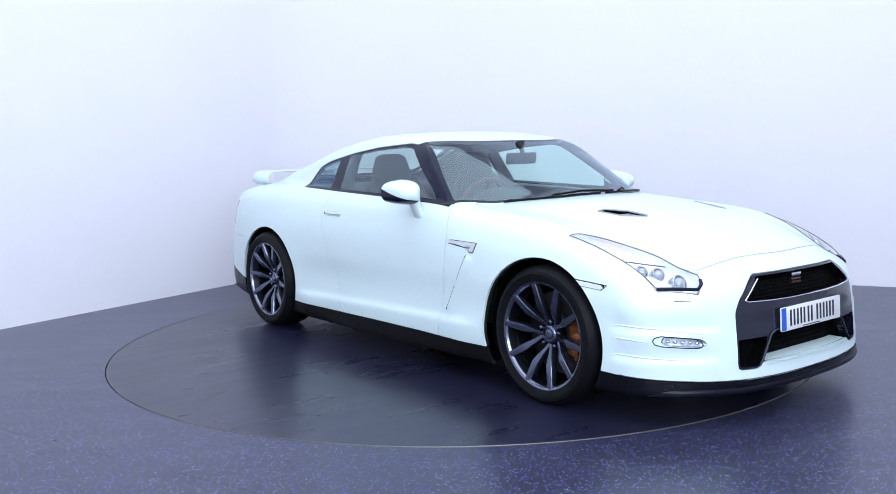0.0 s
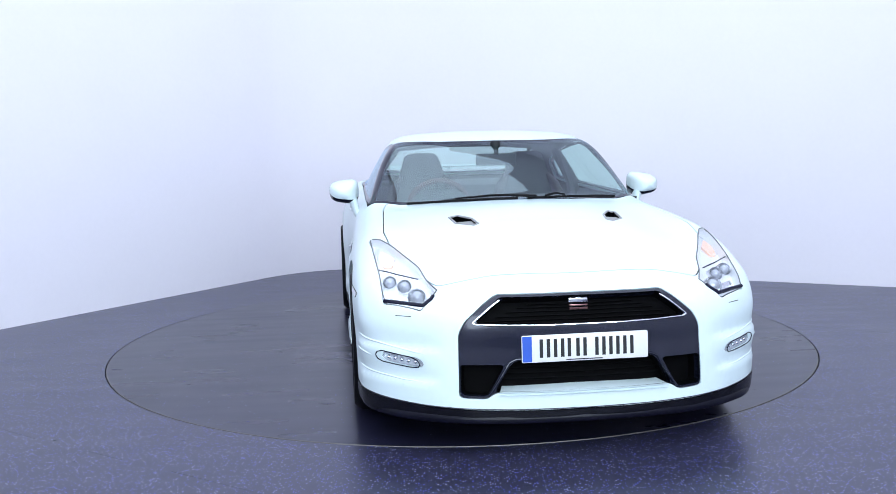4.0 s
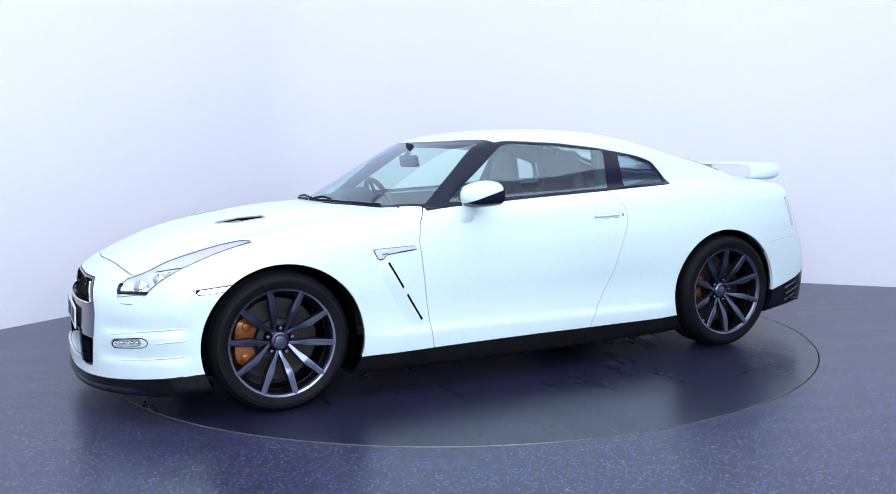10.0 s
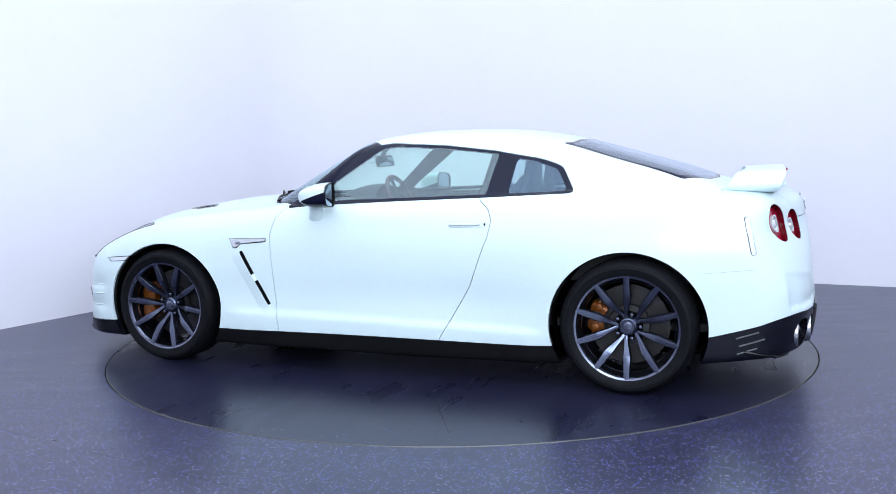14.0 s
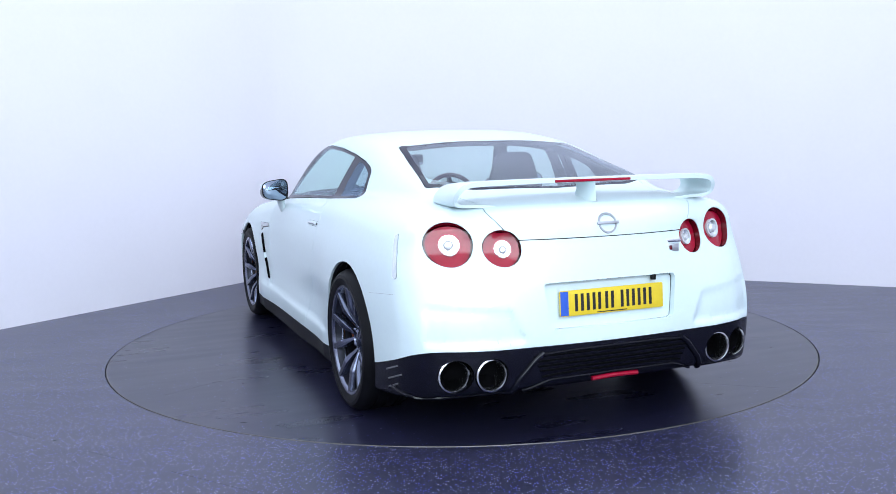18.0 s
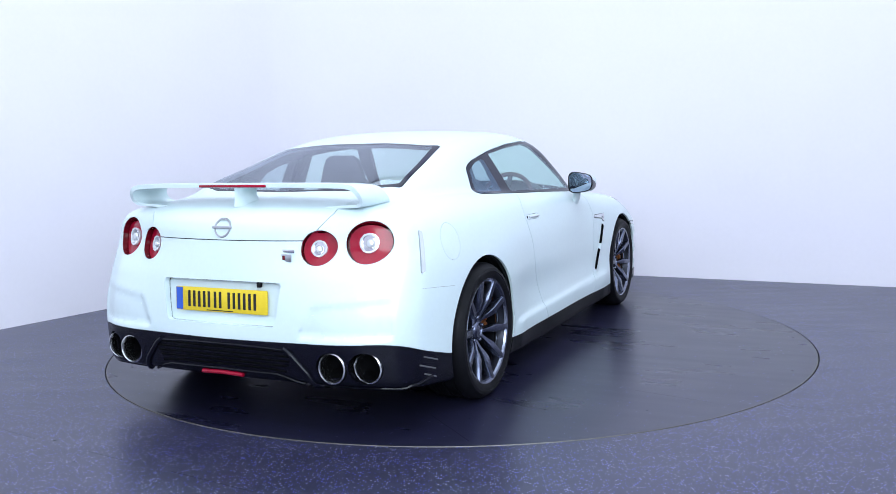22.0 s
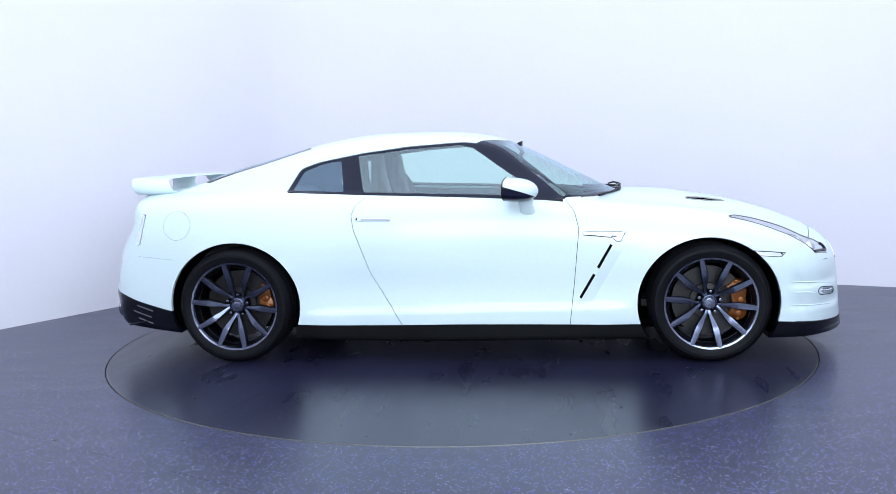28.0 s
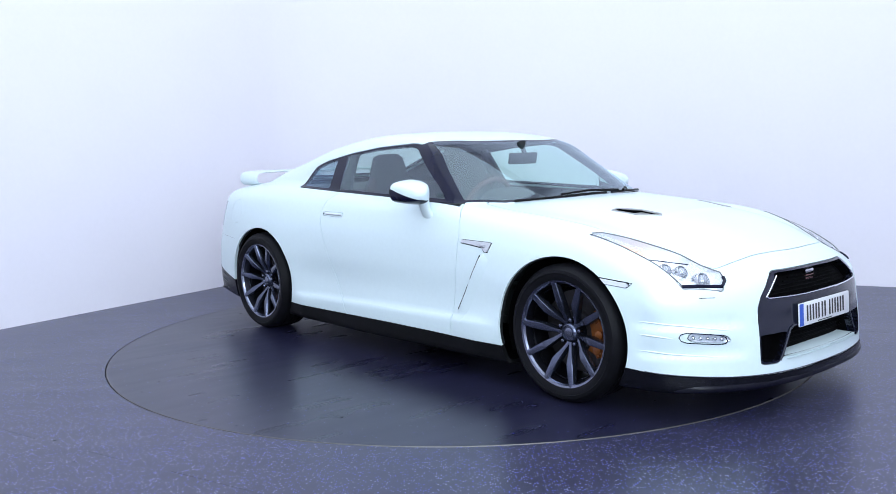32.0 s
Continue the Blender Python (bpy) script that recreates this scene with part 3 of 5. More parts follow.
def skin_mesh(step):
    """Quads over the whole skin, on a grid of cells."""
    ax = [np.arange(-2.36, 2.36, step), np.arange(-0.5 * step - round(1.0 / step) * step, 1.0, step), np.arange(0.08, 1.44, step)]
    nx, ny, nz = (len(a) for a in ax)
    x, y, z = ax[0][:, None, None], np.abs(ax[1])[None, :, None], ax[2][None, None, :]
    ya = np.abs(ax[1])
    f = blend(x, y, z, side_at(ax[0], ax[2], True)[:, None, :], top_at(ax[0], ya, True)[:, :, None], nose_at(ya, ax[2], True)[None],
              tail_at(ya, ax[2], True)[None], cabin_side_at(ax[0], ax[2], True)[:, None, :], cabin_top_at(ax[0], ya, True)[:, :, None],
              keel_at(ax[0])[:, None, None], folds_at(x, y, z))
    inside = f < 0
    num = np.full((nx - 1, ny - 1, nz - 1), -1)
    c = np.stack([inside[i:nx - 1 + i, j:ny - 1 + j, k:nz - 1 + k] for i in (0, 1) for j in (0, 1) for k in (0, 1)])
    mixed = c.any(0) & ~c.all(0)
    cells = np.argwhere(mixed)
    num[mixed] = np.arange(len(cells))
    p = np.stack([ax[i][cells[:, i]] + step / 2 for i in range(3)], 1)
    p = settle(p)
    quads = []
    for axis in range(3):
        a = np.moveaxis(inside, axis, 0)
        m = np.moveaxis(num, axis, 0)
        cross = np.argwhere(a[:-1] != a[1:])
        ok = (cross[:, 1] > 0) & (cross[:, 2] > 0) & (cross[:, 1] < a.shape[1] - 1) & (cross[:, 2] < a.shape[2] - 1)
        i, j, k = cross[ok].T
        q = np.stack([m[i, j - 1, k - 1], m[i, j, k - 1], m[i, j, k], m[i, j - 1, k]], 1)
        flip = ~a[i, j, k]
        if axis == 1:
            flip = ~flip
        q[flip] = q[flip][:, ::-1]
        quads.append(q)
    return p, np.concatenate(quads)
# ---- the car ----
car = tagged(new("car"), "white two-door sports coupe with dark alloy wheels on the turntable", "car")
whole = Skin(*(lambda p, q: (p, [tuple(f) for f in q.tolist()]))(*skin_mesh(0.017)))

AXLES = (1.388, -1.396)
HUB_Z, TYRE_R = 0.358, 0.343


def arch(p):
    x, z = p[:, 0], p[:, 2] - HUB_Z
    a = np.minimum(np.hypot((x - 1.375) / 1.055, z), np.hypot((x + 1.393) / 1.045, z)) - 0.380
    return np.maximum(a, 0.55 - np.abs(p[:, 1]))


arches, whole = whole.cut(arch)

# dark lower edge: lip, skirts and diffuser
hem_at = line((-2.31, -2.2, -1.98, -1.79, -1.3, -.98, 0, 1.0, 1.77, 2.0, 2.3), (.436, .440, .378, .329, .262, .244, .242, .243, .253, .240, .214))
hem = whole.carve(lambda p: p[:, 2] - hem_at(p[:, 0]), 0.003)
lip = hem.carve(lambda p: 1.5 - p[:, 0], 0.0)
diffuser = hem.carve(lambda p: p[:, 0] + 1.5, 0.0)

pipe_holes = [diffuser.carve(lambda p, y=y: np.hypot(np.abs(p[:, 1]) - y, p[:, 2] - .335) - .071, 0.0) for y in (.572, .716)]

# glazing and its black surround
cowl_x = line((0, .3, .5, .61, .72, .80, .95), (.950, .915, .810, .745, .627, .52, .42))
brow_x = line((0, .2, .4, .55, .62, .95), (.232, .226, .185, .11, .05, -.02))
belt_z = line((-.6, -.1, .40, .57, .62, 1.2), (1.003, .985, .962, .956, .90, .86))
dlo = side_poly([(-1.10, 1.026), (-1.025, 1.160), (-.97, 1.182), (-.90, 1.203), (-.64, 1.250), (-.36, 1.284), (-.03, 1.304), (.10, 1.290), (.30, 1.165),
                 (.58, .958), (.40, .962), (-.10, .985), (-.59, 1.003), (-.85, 1.015)], 0.02)


def front_glazing(p):
    y = np.abs(p[:, 1])
    return np.maximum(np.maximum(p[:, 0] - cowl_x(y), brow_x(y) - p[:, 0]), belt_z(p[:, 0]) - p[:, 2])


surround = whole.carve(lambda p: np.minimum(dlo(p), front_glazing(p)), 0.004)
screen_y = line((.1, .2, .4, .7, .95, 1.0), (.592, .624, .704, .790, .815, .820))
screen = surround.carve(lambda p: np.maximum(np.maximum(p[:, 0] - cowl_x(np.abs(p[:, 1])) + 0.024, brow_x(np.abs(p[:, 1])) + 0.022 - p[:, 0]),
                                             np.abs(p[:, 1]) - screen_y(p[:, 0])), 0.0)
door_glass = surround.carve(side_poly([(-.625, 1.018), (-.672, 1.233), (-.36, 1.268), (-.05, 1.287), (.03, 1.272), (.16, 1.178), (.35, 1.045), (.425, .982), (-.10, 1.000)], .012), 0.0)
quarter_glass = surround.carve(side_poly([(-1.062, 1.036), (-1.00, 1.148), (-.88, 1.190), (-.775, 1.208), (-.745, 1.022)], .015), 0.0)
rear_frame = whole.carve(top_poly([(-1.03, -.2), (-1.035, .44), (-.985, .510), (-1.645, .606), (-1.76, .42), (-1.80, -.2)], .03, 1.0), 0.004)
rear_glass = rear_frame.carve(top_poly([(-1.055, -.2), (-1.06, .43), (-1.03, .482), (-1.62, .582), (-1.74, .41), (-1.78, -.2)], .03, 1.0), 0.0)

# lamps and openings
head_lens = whole.carve(top_poly([(1.485, .828), (1.54, .776), (1.63, .733), (1.752, .682), (1.865, .627), (1.956, .604), (2.037, .568), (2.076, .598), (2.100, .640),
                                  (1.985, .792), (1.85, .797), (1.675, .812)], .012, .58), 0.0025)
nose = whole.carve(end_poly([(-.2, .678), (.345, .676), (.40, .640), (.475, .575), (.503, .525), (.507, .270), (.398, .266), (.366, .292), (-.2, .292)], .015), 0.004)
grille = nose.carve(end_poly([(-.2, .668), (.335, .666), (.445, .568), (.400, .556), (.2, .552), (-.2, .549)], .012), 0.0)
intake = nose.carve(end_poly([(-.2, .418), (.272, .418), (.300, .405), (.372, .292), (-.2, .292)], .012), 0.0)
pocket = nose.carve(end_poly([(.500, .402), (.500, .280), (.396, .276), (.324, .402)], .01), 0.0)
running = whole.carve(end_poly([(.641, .394), (.650, .410), (.672, .420), (.782, .434), (.800, .428), (.806, .416), (.798, .402), (.780, .394), (.665, .382), (.648, .384)], .006), 0.003)
marker = whole.carve(side_poly([(1.612, .658), (1.795, .646), (1.768, .622), (1.632, .632)], .004, .6), 0.003)


def oval(y, z, ry, rz):
    return lambda p: np.maximum((np.hypot((np.abs(p[:, 1]) - y) / ry, (p[:, 2] - z) / rz) - 1) * min(ry, rz), p[:, 0] + 1.7)


outer_lamp = whole.carve(oval(.690, .870, .099, .092), 0.0015)
inner_lamp = whole.carve(oval(.479, .848, .078, .076), 0.0015)
recess = whole.carve(end_poly([(-.2, .700), (.332, .698), (.305, .503), (-.2, .505)], .012, False), 0.0)
rear_marker = whole.carve(side_poly([(-1.966, .913), (-1.942, .913), (-1.980, .727), (-2.004, .727)], .003, .6), 0.003)
vent = whole.carve(side_poly([(.668, .778), (.668, .760), (.835, .744), (.858, .722), (.884, .722), (.907, .774)], .004, .6), 0.003)
fuel_flap = whole.carve(lambda p: np.maximum(np.maximum(np.hypot(p[:, 0] + 1.738, p[:, 2] - .843) - .085, p[:, 1]), .5 - np.abs(p[:, 1])), 0.0018)

inner = whole.copy()

# panels
bonnet = whole.carve(top_poly([(2.100, -.2), (2.099, .07), (2.086, .23), (2.055, .41), (2.012, .566), (1.93, .620), (1.75, .688), (1.62, .738), (1.45, .755), (1.2, .742), (.80, .722),
                               (.660, .697), (.745, .618), (.812, .505), (.918, .30), (.953, -.2)], .02, .55), 0.0055)
bonnet_duct = bonnet.carve(top_poly([(1.545, .315), (1.560, .335), (1.47, .405), (1.325, .420), (1.330, .385), (1.44, .330)], .012, .7), 0.002)
door = whole.carve(side_poly([(-.588, 1.03), (-.600, .990), (-.659, .945), (-.683, .886), (-.666, .80), (-.644, .747), (-.568, .541), (-.391, .246), (-.39, .20), (.593, .20), (.593, .246),
                              (.618, .465), (.647, .795), (.623, .892), (.575, .957), (.5, 1.03)], .008), 0.0035)
handle = door.carve(side_poly([(-.662, .853), (-.662, .879), (-.448, .877), (-.448, .848)], .006), 0.0015)
front_bumper = whole.carve(lambda p: np.maximum(1.80 - p[:, 0], p[:, 2] - .80), 0.0)
fender = whole.carve(lambda p: np.maximum(.55 - p[:, 0], p[:, 2] - 1.05), 0.0)
boot = whole.carve(lambda p: np.maximum(np.maximum(np.abs(p[:, 1]) - .46 - np.clip((p[:, 2] - .915) * .75, -.03, .06), .879 - p[:, 2]), p[:, 0] + 1.6), 0.004)
rear_bumper = whole.carve(lambda p: np.maximum(p[:, 0] + 1.74 + .25 * (p[:, 2] - .64), p[:, 2] - .645 - .28 * np.clip((-1.99 - p[:, 0]) / .04, 0, 1)), 0.0)
roof = whole.carve(lambda p: np.maximum(1.255 - p[:, 2] - .02 * np.clip(p[:, 0], -1, 0), -p[:, 0] - 1.03), 0.0)

for sign in (1, -1):
    door.half(sign).link("door", PAINT, car, "white pressed door panel with a lower crease", 0.02)
    handle.half(sign).link("door_handle", PAINT, car, "flush white door handle", 0.015)
    fender.half(sign).link("front_fender", PAINT, car, "", 0.012)
    head_lens.half(sign).link("headlamp_lens", LENS, car, "clear headlamp cover", 0.0)
    door_glass.half(sign).link("door_window", WINDOW, car, "clear side window", 0.0)
    quarter_glass.half(sign).link("quarter_window", TINTED, car, "dark tinted quarter window", 0.0)
    running.half(sign).link("running_lamp_lens", LENS, car, "", 0.0)
    marker.half(sign).link("side_marker", DRL, car, "clear side marker lamp", 0.01, 0.002)
    rear_marker.half(sign).link("rear_side_reflector", DRL, car, "slim clear rear side reflector", 0.006, 0.004)
    vent.half(sign).link("fender_vent_trim", VENT_SILVER, car, "bright silver fender vent blade", 0.02, 0.004)
    for piece in pipe_holes:
        piece.half(sign).pan("pipe_hole", DARK, car, 0.09, "dark opening round the exhaust tip")
    hem.half(sign).link("side_skirt", BLACK, car, "satin black side skirt", 0.02)
front_bumper.link("front_bumper", PAINT, car, "white front bumper with folded corners", 0.02)
bonnet.link("bonnet", PAINT, car, "white bonnet with two small ducts", 0.015)
boot.link("boot_lid", PAINT, car, "", 0.015)
rear_bumper.link("rear_bumper", PAINT, car, "", 0.02)
roof.link("roof", PAINT, car, "", 0.01)
whole.link("body", PAINT, car, "white rear quarters and sills", 0.012)
nose.link("nose_panel", GREY_NOSE, car, "dark metallic grey nose panel", 0.03)
surround.link("window_surround", GLOSS_BLACK, car, "gloss black pillars and window frames", 0.012)
rear_frame.link("rear_window_frame", GLOSS_BLACK, car, "black rear window edge", 0.01)
screen.link("windscreen", WINDOW, car, "clear windscreen", 0.0)
rear_glass.link("rear_window", REAR_WINDOW, car, "clear rear window", 0.0)
lip.link("front_lip", LIP_BLACK, car, "satin black front splitter lip", 0.03, 0.004)
diffuser.link("rear_diffuser", DIFFUSER_BLACK, car, "black rear diffuser", 0.03)
fuel_flap.link("fuel_flap", PAINT, car, "round white fuel flap", 0.012)
lining = inner.moved(-0.030)
lining.link("inner_lining", CABIN, car, "dark inner lining of the bodywork", 0.0)
# ---- wheels ----
def tyre_mesh():
    r, w = TYRE_R, 0.128
    prof = [(.256, -w + .012), (.275, -w), (.315, -w - .004), (r - .012, -w + .014), (r - .002, -w + .034), (r, -w + .05), (r, -.062), (r - .007, -.060), (r - .007, -.052), (r, -.05),
            (r, -.006), (r - .007, -.004), (r - .007, .004), (r, .006), (r, .05), (r - .007, .052), (r - .007, .060), (r, .062), (r, w - .05), (r - .002, w - .034), (r - .012, w - .014),
            (.315, w + .004), (.300, w + .006), (.298, w + .003), (.275, w), (.256, w - .012), (.250, w - .03), (.250, -w + .03)]
    return lathe(prof, 72, close=True)


def spoke_mesh(lean):
    """One blade of the wheel: narrow at the hub, widening, with a bevelled face and a kink near the middle."""
    b = bmesh.new()
    rings = []
    for r, wide, front, deep, shift in ((.030, .0085, .052, .034, .0092), (.048, .0090, .056, .036, .0110), (.070, .0100, .064, .036, .0095), (.095, .0118, .076, .038, .0060), (.122, .0165, .092, .040, .0030), (.146, .0198, .103, .040, .001), (.156, .0203, .106, .039, 0), (.200, .0186, .113, .034, 0), (.232, .0172, .118, .030, 0), (.252, .0160, .1215, .026, 0), (.2605, .0145, .1228, .020, 0)):
        s = shift * lean
        rings.append([(s - wide, front - deep, r), (s - wide * .98, front - .005, r), (s - wide * .78, front, r), (s, front + .0012, r), (s + wide * .78, front, r), (s + wide * .98, front - .005, r), (s + wide, front - deep, r)])
    return loft(rings)


def lug_mesh():
    return lathe([(.0105, 0), (.0105, .018), (.008, .022), (.003, .023)], 12)


def caliper_mesh(span, outer):
    """A curved block over the disc's edge, with a waist, bolts and three piston bosses."""
    b = bmesh.new()
    rings = []
    n = 13
    for i in range(n):
        t = -span / 2 + span * i / (n - 1)
        swell = (.70, .92, 1, 1, .97, .90, .84, .90, .97, 1, 1, .92, .70)[i]
        r0, r1 = .128, .128 + (outer - .128) * swell
        c, s = math.cos(t), math.sin(t)
        rings.append([(r0 * c, -.055, r0 * s), (r1 * c, -.050, r1 * s), ((r1 + .006) * c, 0, (r1 + .006) * s), ((r1 - .004) * c, .040 * swell, (r1 - .004) * s), (((r0 + r1) / 2) * c, .052 * swell, ((r0 + r1) / 2) * s), (r0 * c, .046, r0 * s)])
    loft(rings, bm=b)
    mid = (.128 + outer) / 2
    for k in (-.33, 0, .33):
        lathe([(.021, -.01), (.021, .008), (.015, .012), (.004, .012)], 14, bm=b, at=(mid * math.cos(k * span), .048, mid * math.sin(k * span)))
    for k in (-.46, .46):
        lathe([(.009, -.01), (.009, .016), (.004, .018)], 8, bm=b, at=((mid + .012) * math.cos(k * span), .03, (mid + .012) * math.sin(k * span)))
    return b


def make_wheel(turn):
    """A wheel about the origin, its face towards +y."""
    rim = part("wheel", lathe([(.248, -.125), (.258, -.122), (.258, -.112), (.244, -.100), (.238, -.04), (.240, .04), (.246, .10), (.252, .109), (.258, .111), (.262, .115), (.258, .120), (.250, .117),
                               (.242, .100), (.233, .04), (.230, -.04), (.238, -.1)], 72, close=True), ALLOY_DARK, car, "ten-spoke dark chrome alloy wheel")
    part("tyre", tyre_mesh(), RUBBER, rim, "black road tyre")
    part("rim_edge", lathe([(.2465, .106), (.252, .113), (.2630, .118), (.260, .124), (.250, .121), (.244, .110)], 72, close=True), RIM_BRIGHT, rim)
    part("barrel_step", lathe([(.2290, .062), (.2340, .068), (.2340, .074), (.2290, .078), (.2270, .070)], 60, close=True), RIM_BRIGHT, rim, "bright inner step of the rim")
    spokes = [part("spoke", spoke_mesh(l), ALLOY, rim) for l in (1, -1)]
    for i in range(10):
        a = turn + 36 * i
        ob = spokes[i] if i < 2 else new("spoke", spokes[i % 2].data)
        ob.parent = rim
        ob.matrix_basis = pose(0, 0, 0, 0, a, 0)
    hub = part("hub", lathe([(.052, -.02), (.052, .042), (.049, .054), (.046, .064), (.043, .070), (.036, .074), (.033, .066), (.002, .067)], 40), ALLOY, rim)
    part("hub_badge", lathe([(.022, .060), (.022, .0695), (.018, .0705), (.004, .0705)], 24), RIM_BRIGHT, rim, "plain round hub badge")
    lug = None
    for i in range(5):
        t = radians(72 * i + 108 - turn)
        m = lug.data if lug else None
        ob = new("lug_nut", m) if m else part("lug_nut", lug_mesh(), RIM_BRIGHT, rim)
        lug = lug or ob
        ob.parent = rim
        ob.matrix_basis = pose(.062 * math.cos(t), .046, .062 * math.sin(t))
    part("brake_disc", lathe([(.105, -.035), (.200, -.035), (.200, -.005), (.105, -.005), (.100, .014), (.07, .016), (.07, -.03)], 56, close=True), IRON, rim, "drilled iron brake disc")
    return rim


def place_wheel(x, sign, y, turn, span, outer, tilt, inset):
    w = make_wheel(turn)
    grow = 1.016
    w.matrix_basis = pose(x, sign * y, HUB_Z, 0, 0, 0 if sign > 0 else 180) @ Matrix.Diagonal((grow, 1, grow, 1))
    for child in w.children:
        if child.name.startswith("tyre"):
            child.matrix_basis = Matrix.Diagonal((1 / grow, 1, 1 / grow, 1))
    c = part("brake_caliper", caliper_mesh(span, outer), CALIPER, w, "orange-gold brake caliper")
    # on the side of the disc that is towards the car's front, and a little up
    c.matrix_basis = pose(0, .006 - inset, 0, 0, -tilt if sign > 0 else 180 + tilt, 0)
    return w


for sign in (1, -1):
    place_wheel(AXLES[0], sign, .787, 12, 1.30, .222, 3, 0)
    place_wheel(AXLES[1], sign, .822, 0 if sign > 0 else 12, .92, .212, 12, .025)
for x in AXLES:
    for sign in (1, -1):
        b = bmesh.new()
        n = 28
        rows = []
        for r, y in ((.378, .875), (.384, .60), (.384, .52), (.12, .52)):
            rows.append([b.verts.new((x + r * 1.03 * math.cos(math.pi * (-.12 + 1.24 * i / n)), sign * y, HUB_Z + r * math.sin(math.pi * (-.12 + 1.24 * i / n)))) for i in range(n + 1)])
        for p, q in zip(rows, rows[1:]):
            for i in range(n):
                b.faces.new((p[i], p[i + 1], q[i + 1], q[i]))
        part("wheel_well", b, DARK, car, "black wheel well liner")
# ---- the car's front: lamps, grille, plate ----
def on_skin(points, lift=0.0):
    """Points drawn onto the car's skin, and raised off it."""
    p = settle(np.array(points, float), 6)
    return [tuple(q) for q in p + skin_normal(p)[1] * lift]


def dense(points, n=6):
    out = []
    for a, b in zip(points, points[1:]):
        out += [tuple(np.array(a) + (np.array(b) - np.array(a)) * k / n) for k in range(n)]
    return out + [points[-1]]


def trim_line(name, points, radius, mat, parent, label="", lift=0.001, sides=6, n=6):
    return part(name, tube(on_skin(dense(points, n), lift), radius, sides), mat, parent, label)


def lamp_eye(parent, at, r, aim=(1, 0, 0), names=("lamp_ring", "lamp_bulb")):
    """A round lamp: a bright ring and a glassy dome."""
    q = Vector(aim).to_track_quat("Y", "Z").to_matrix().to_4x4()
    m = Matrix.Translation(at) @ q
    b = lathe([(r * 1.16, -.03), (r * 1.16, .004), (r * 1.06, .010), (r * .94, .004), (r * .90, -.012), (r * .5, -.016)], 28)
    b.transform(m)
    part(names[0], b, CHROME, parent)
    b = lathe([(r * .92, -.008), (r * .84, .006), (r * .62, .016), (r * .30, .022), (r * .05, .024)], 28)
    b.transform(m)
    part(names[1], b, PROJECTOR, parent)


def slot_ledge(sign):
    """The fender's raised rear edge: a ramp up to a crest, and a short slope behind it with two black openings."""
    a, b = np.array((.846, .712)), np.array((.636, .346))
    run = (b - a) / np.linalg.norm(b - a)
    ahead = np.array((-run[1], run[0]))
    ahead = ahead if ahead[0] > 0 else -ahead
    n = 24

    def ring(t, points):
        rise = min(t / .06, (1 - t) / .22, 1.0)
        c = a + (b - a) * t
        p = np.array([(c[0] + ahead[0] * f, .9 * sign, c[1] + ahead[1] * f) for f, _ in points])
        p = settle(p, 6)
        return [tuple(q) for q in p + skin_normal(p)[1] * np.array([h * rise if h > 0 else h for _, h in points])[:, None]]

    white = loft([ring(i / n, ((.075, -.003), (.045, .0035), (.020, .0085), (.003, .0125), (-.001, .0125), (-.017, -.003), (0, -.012))) for i in range(n + 1)])
    dark = []
    for t0, t1 in ((.04, .40), (.50, .88)):
        dark.append(loft([ring(t0 + (t1 - t0) * i / 10, ((-.0012, .0128), (-.0165, .0006), (-.0180, -.004), (-.003, .009))) for i in range(11)]))
    return white, dark


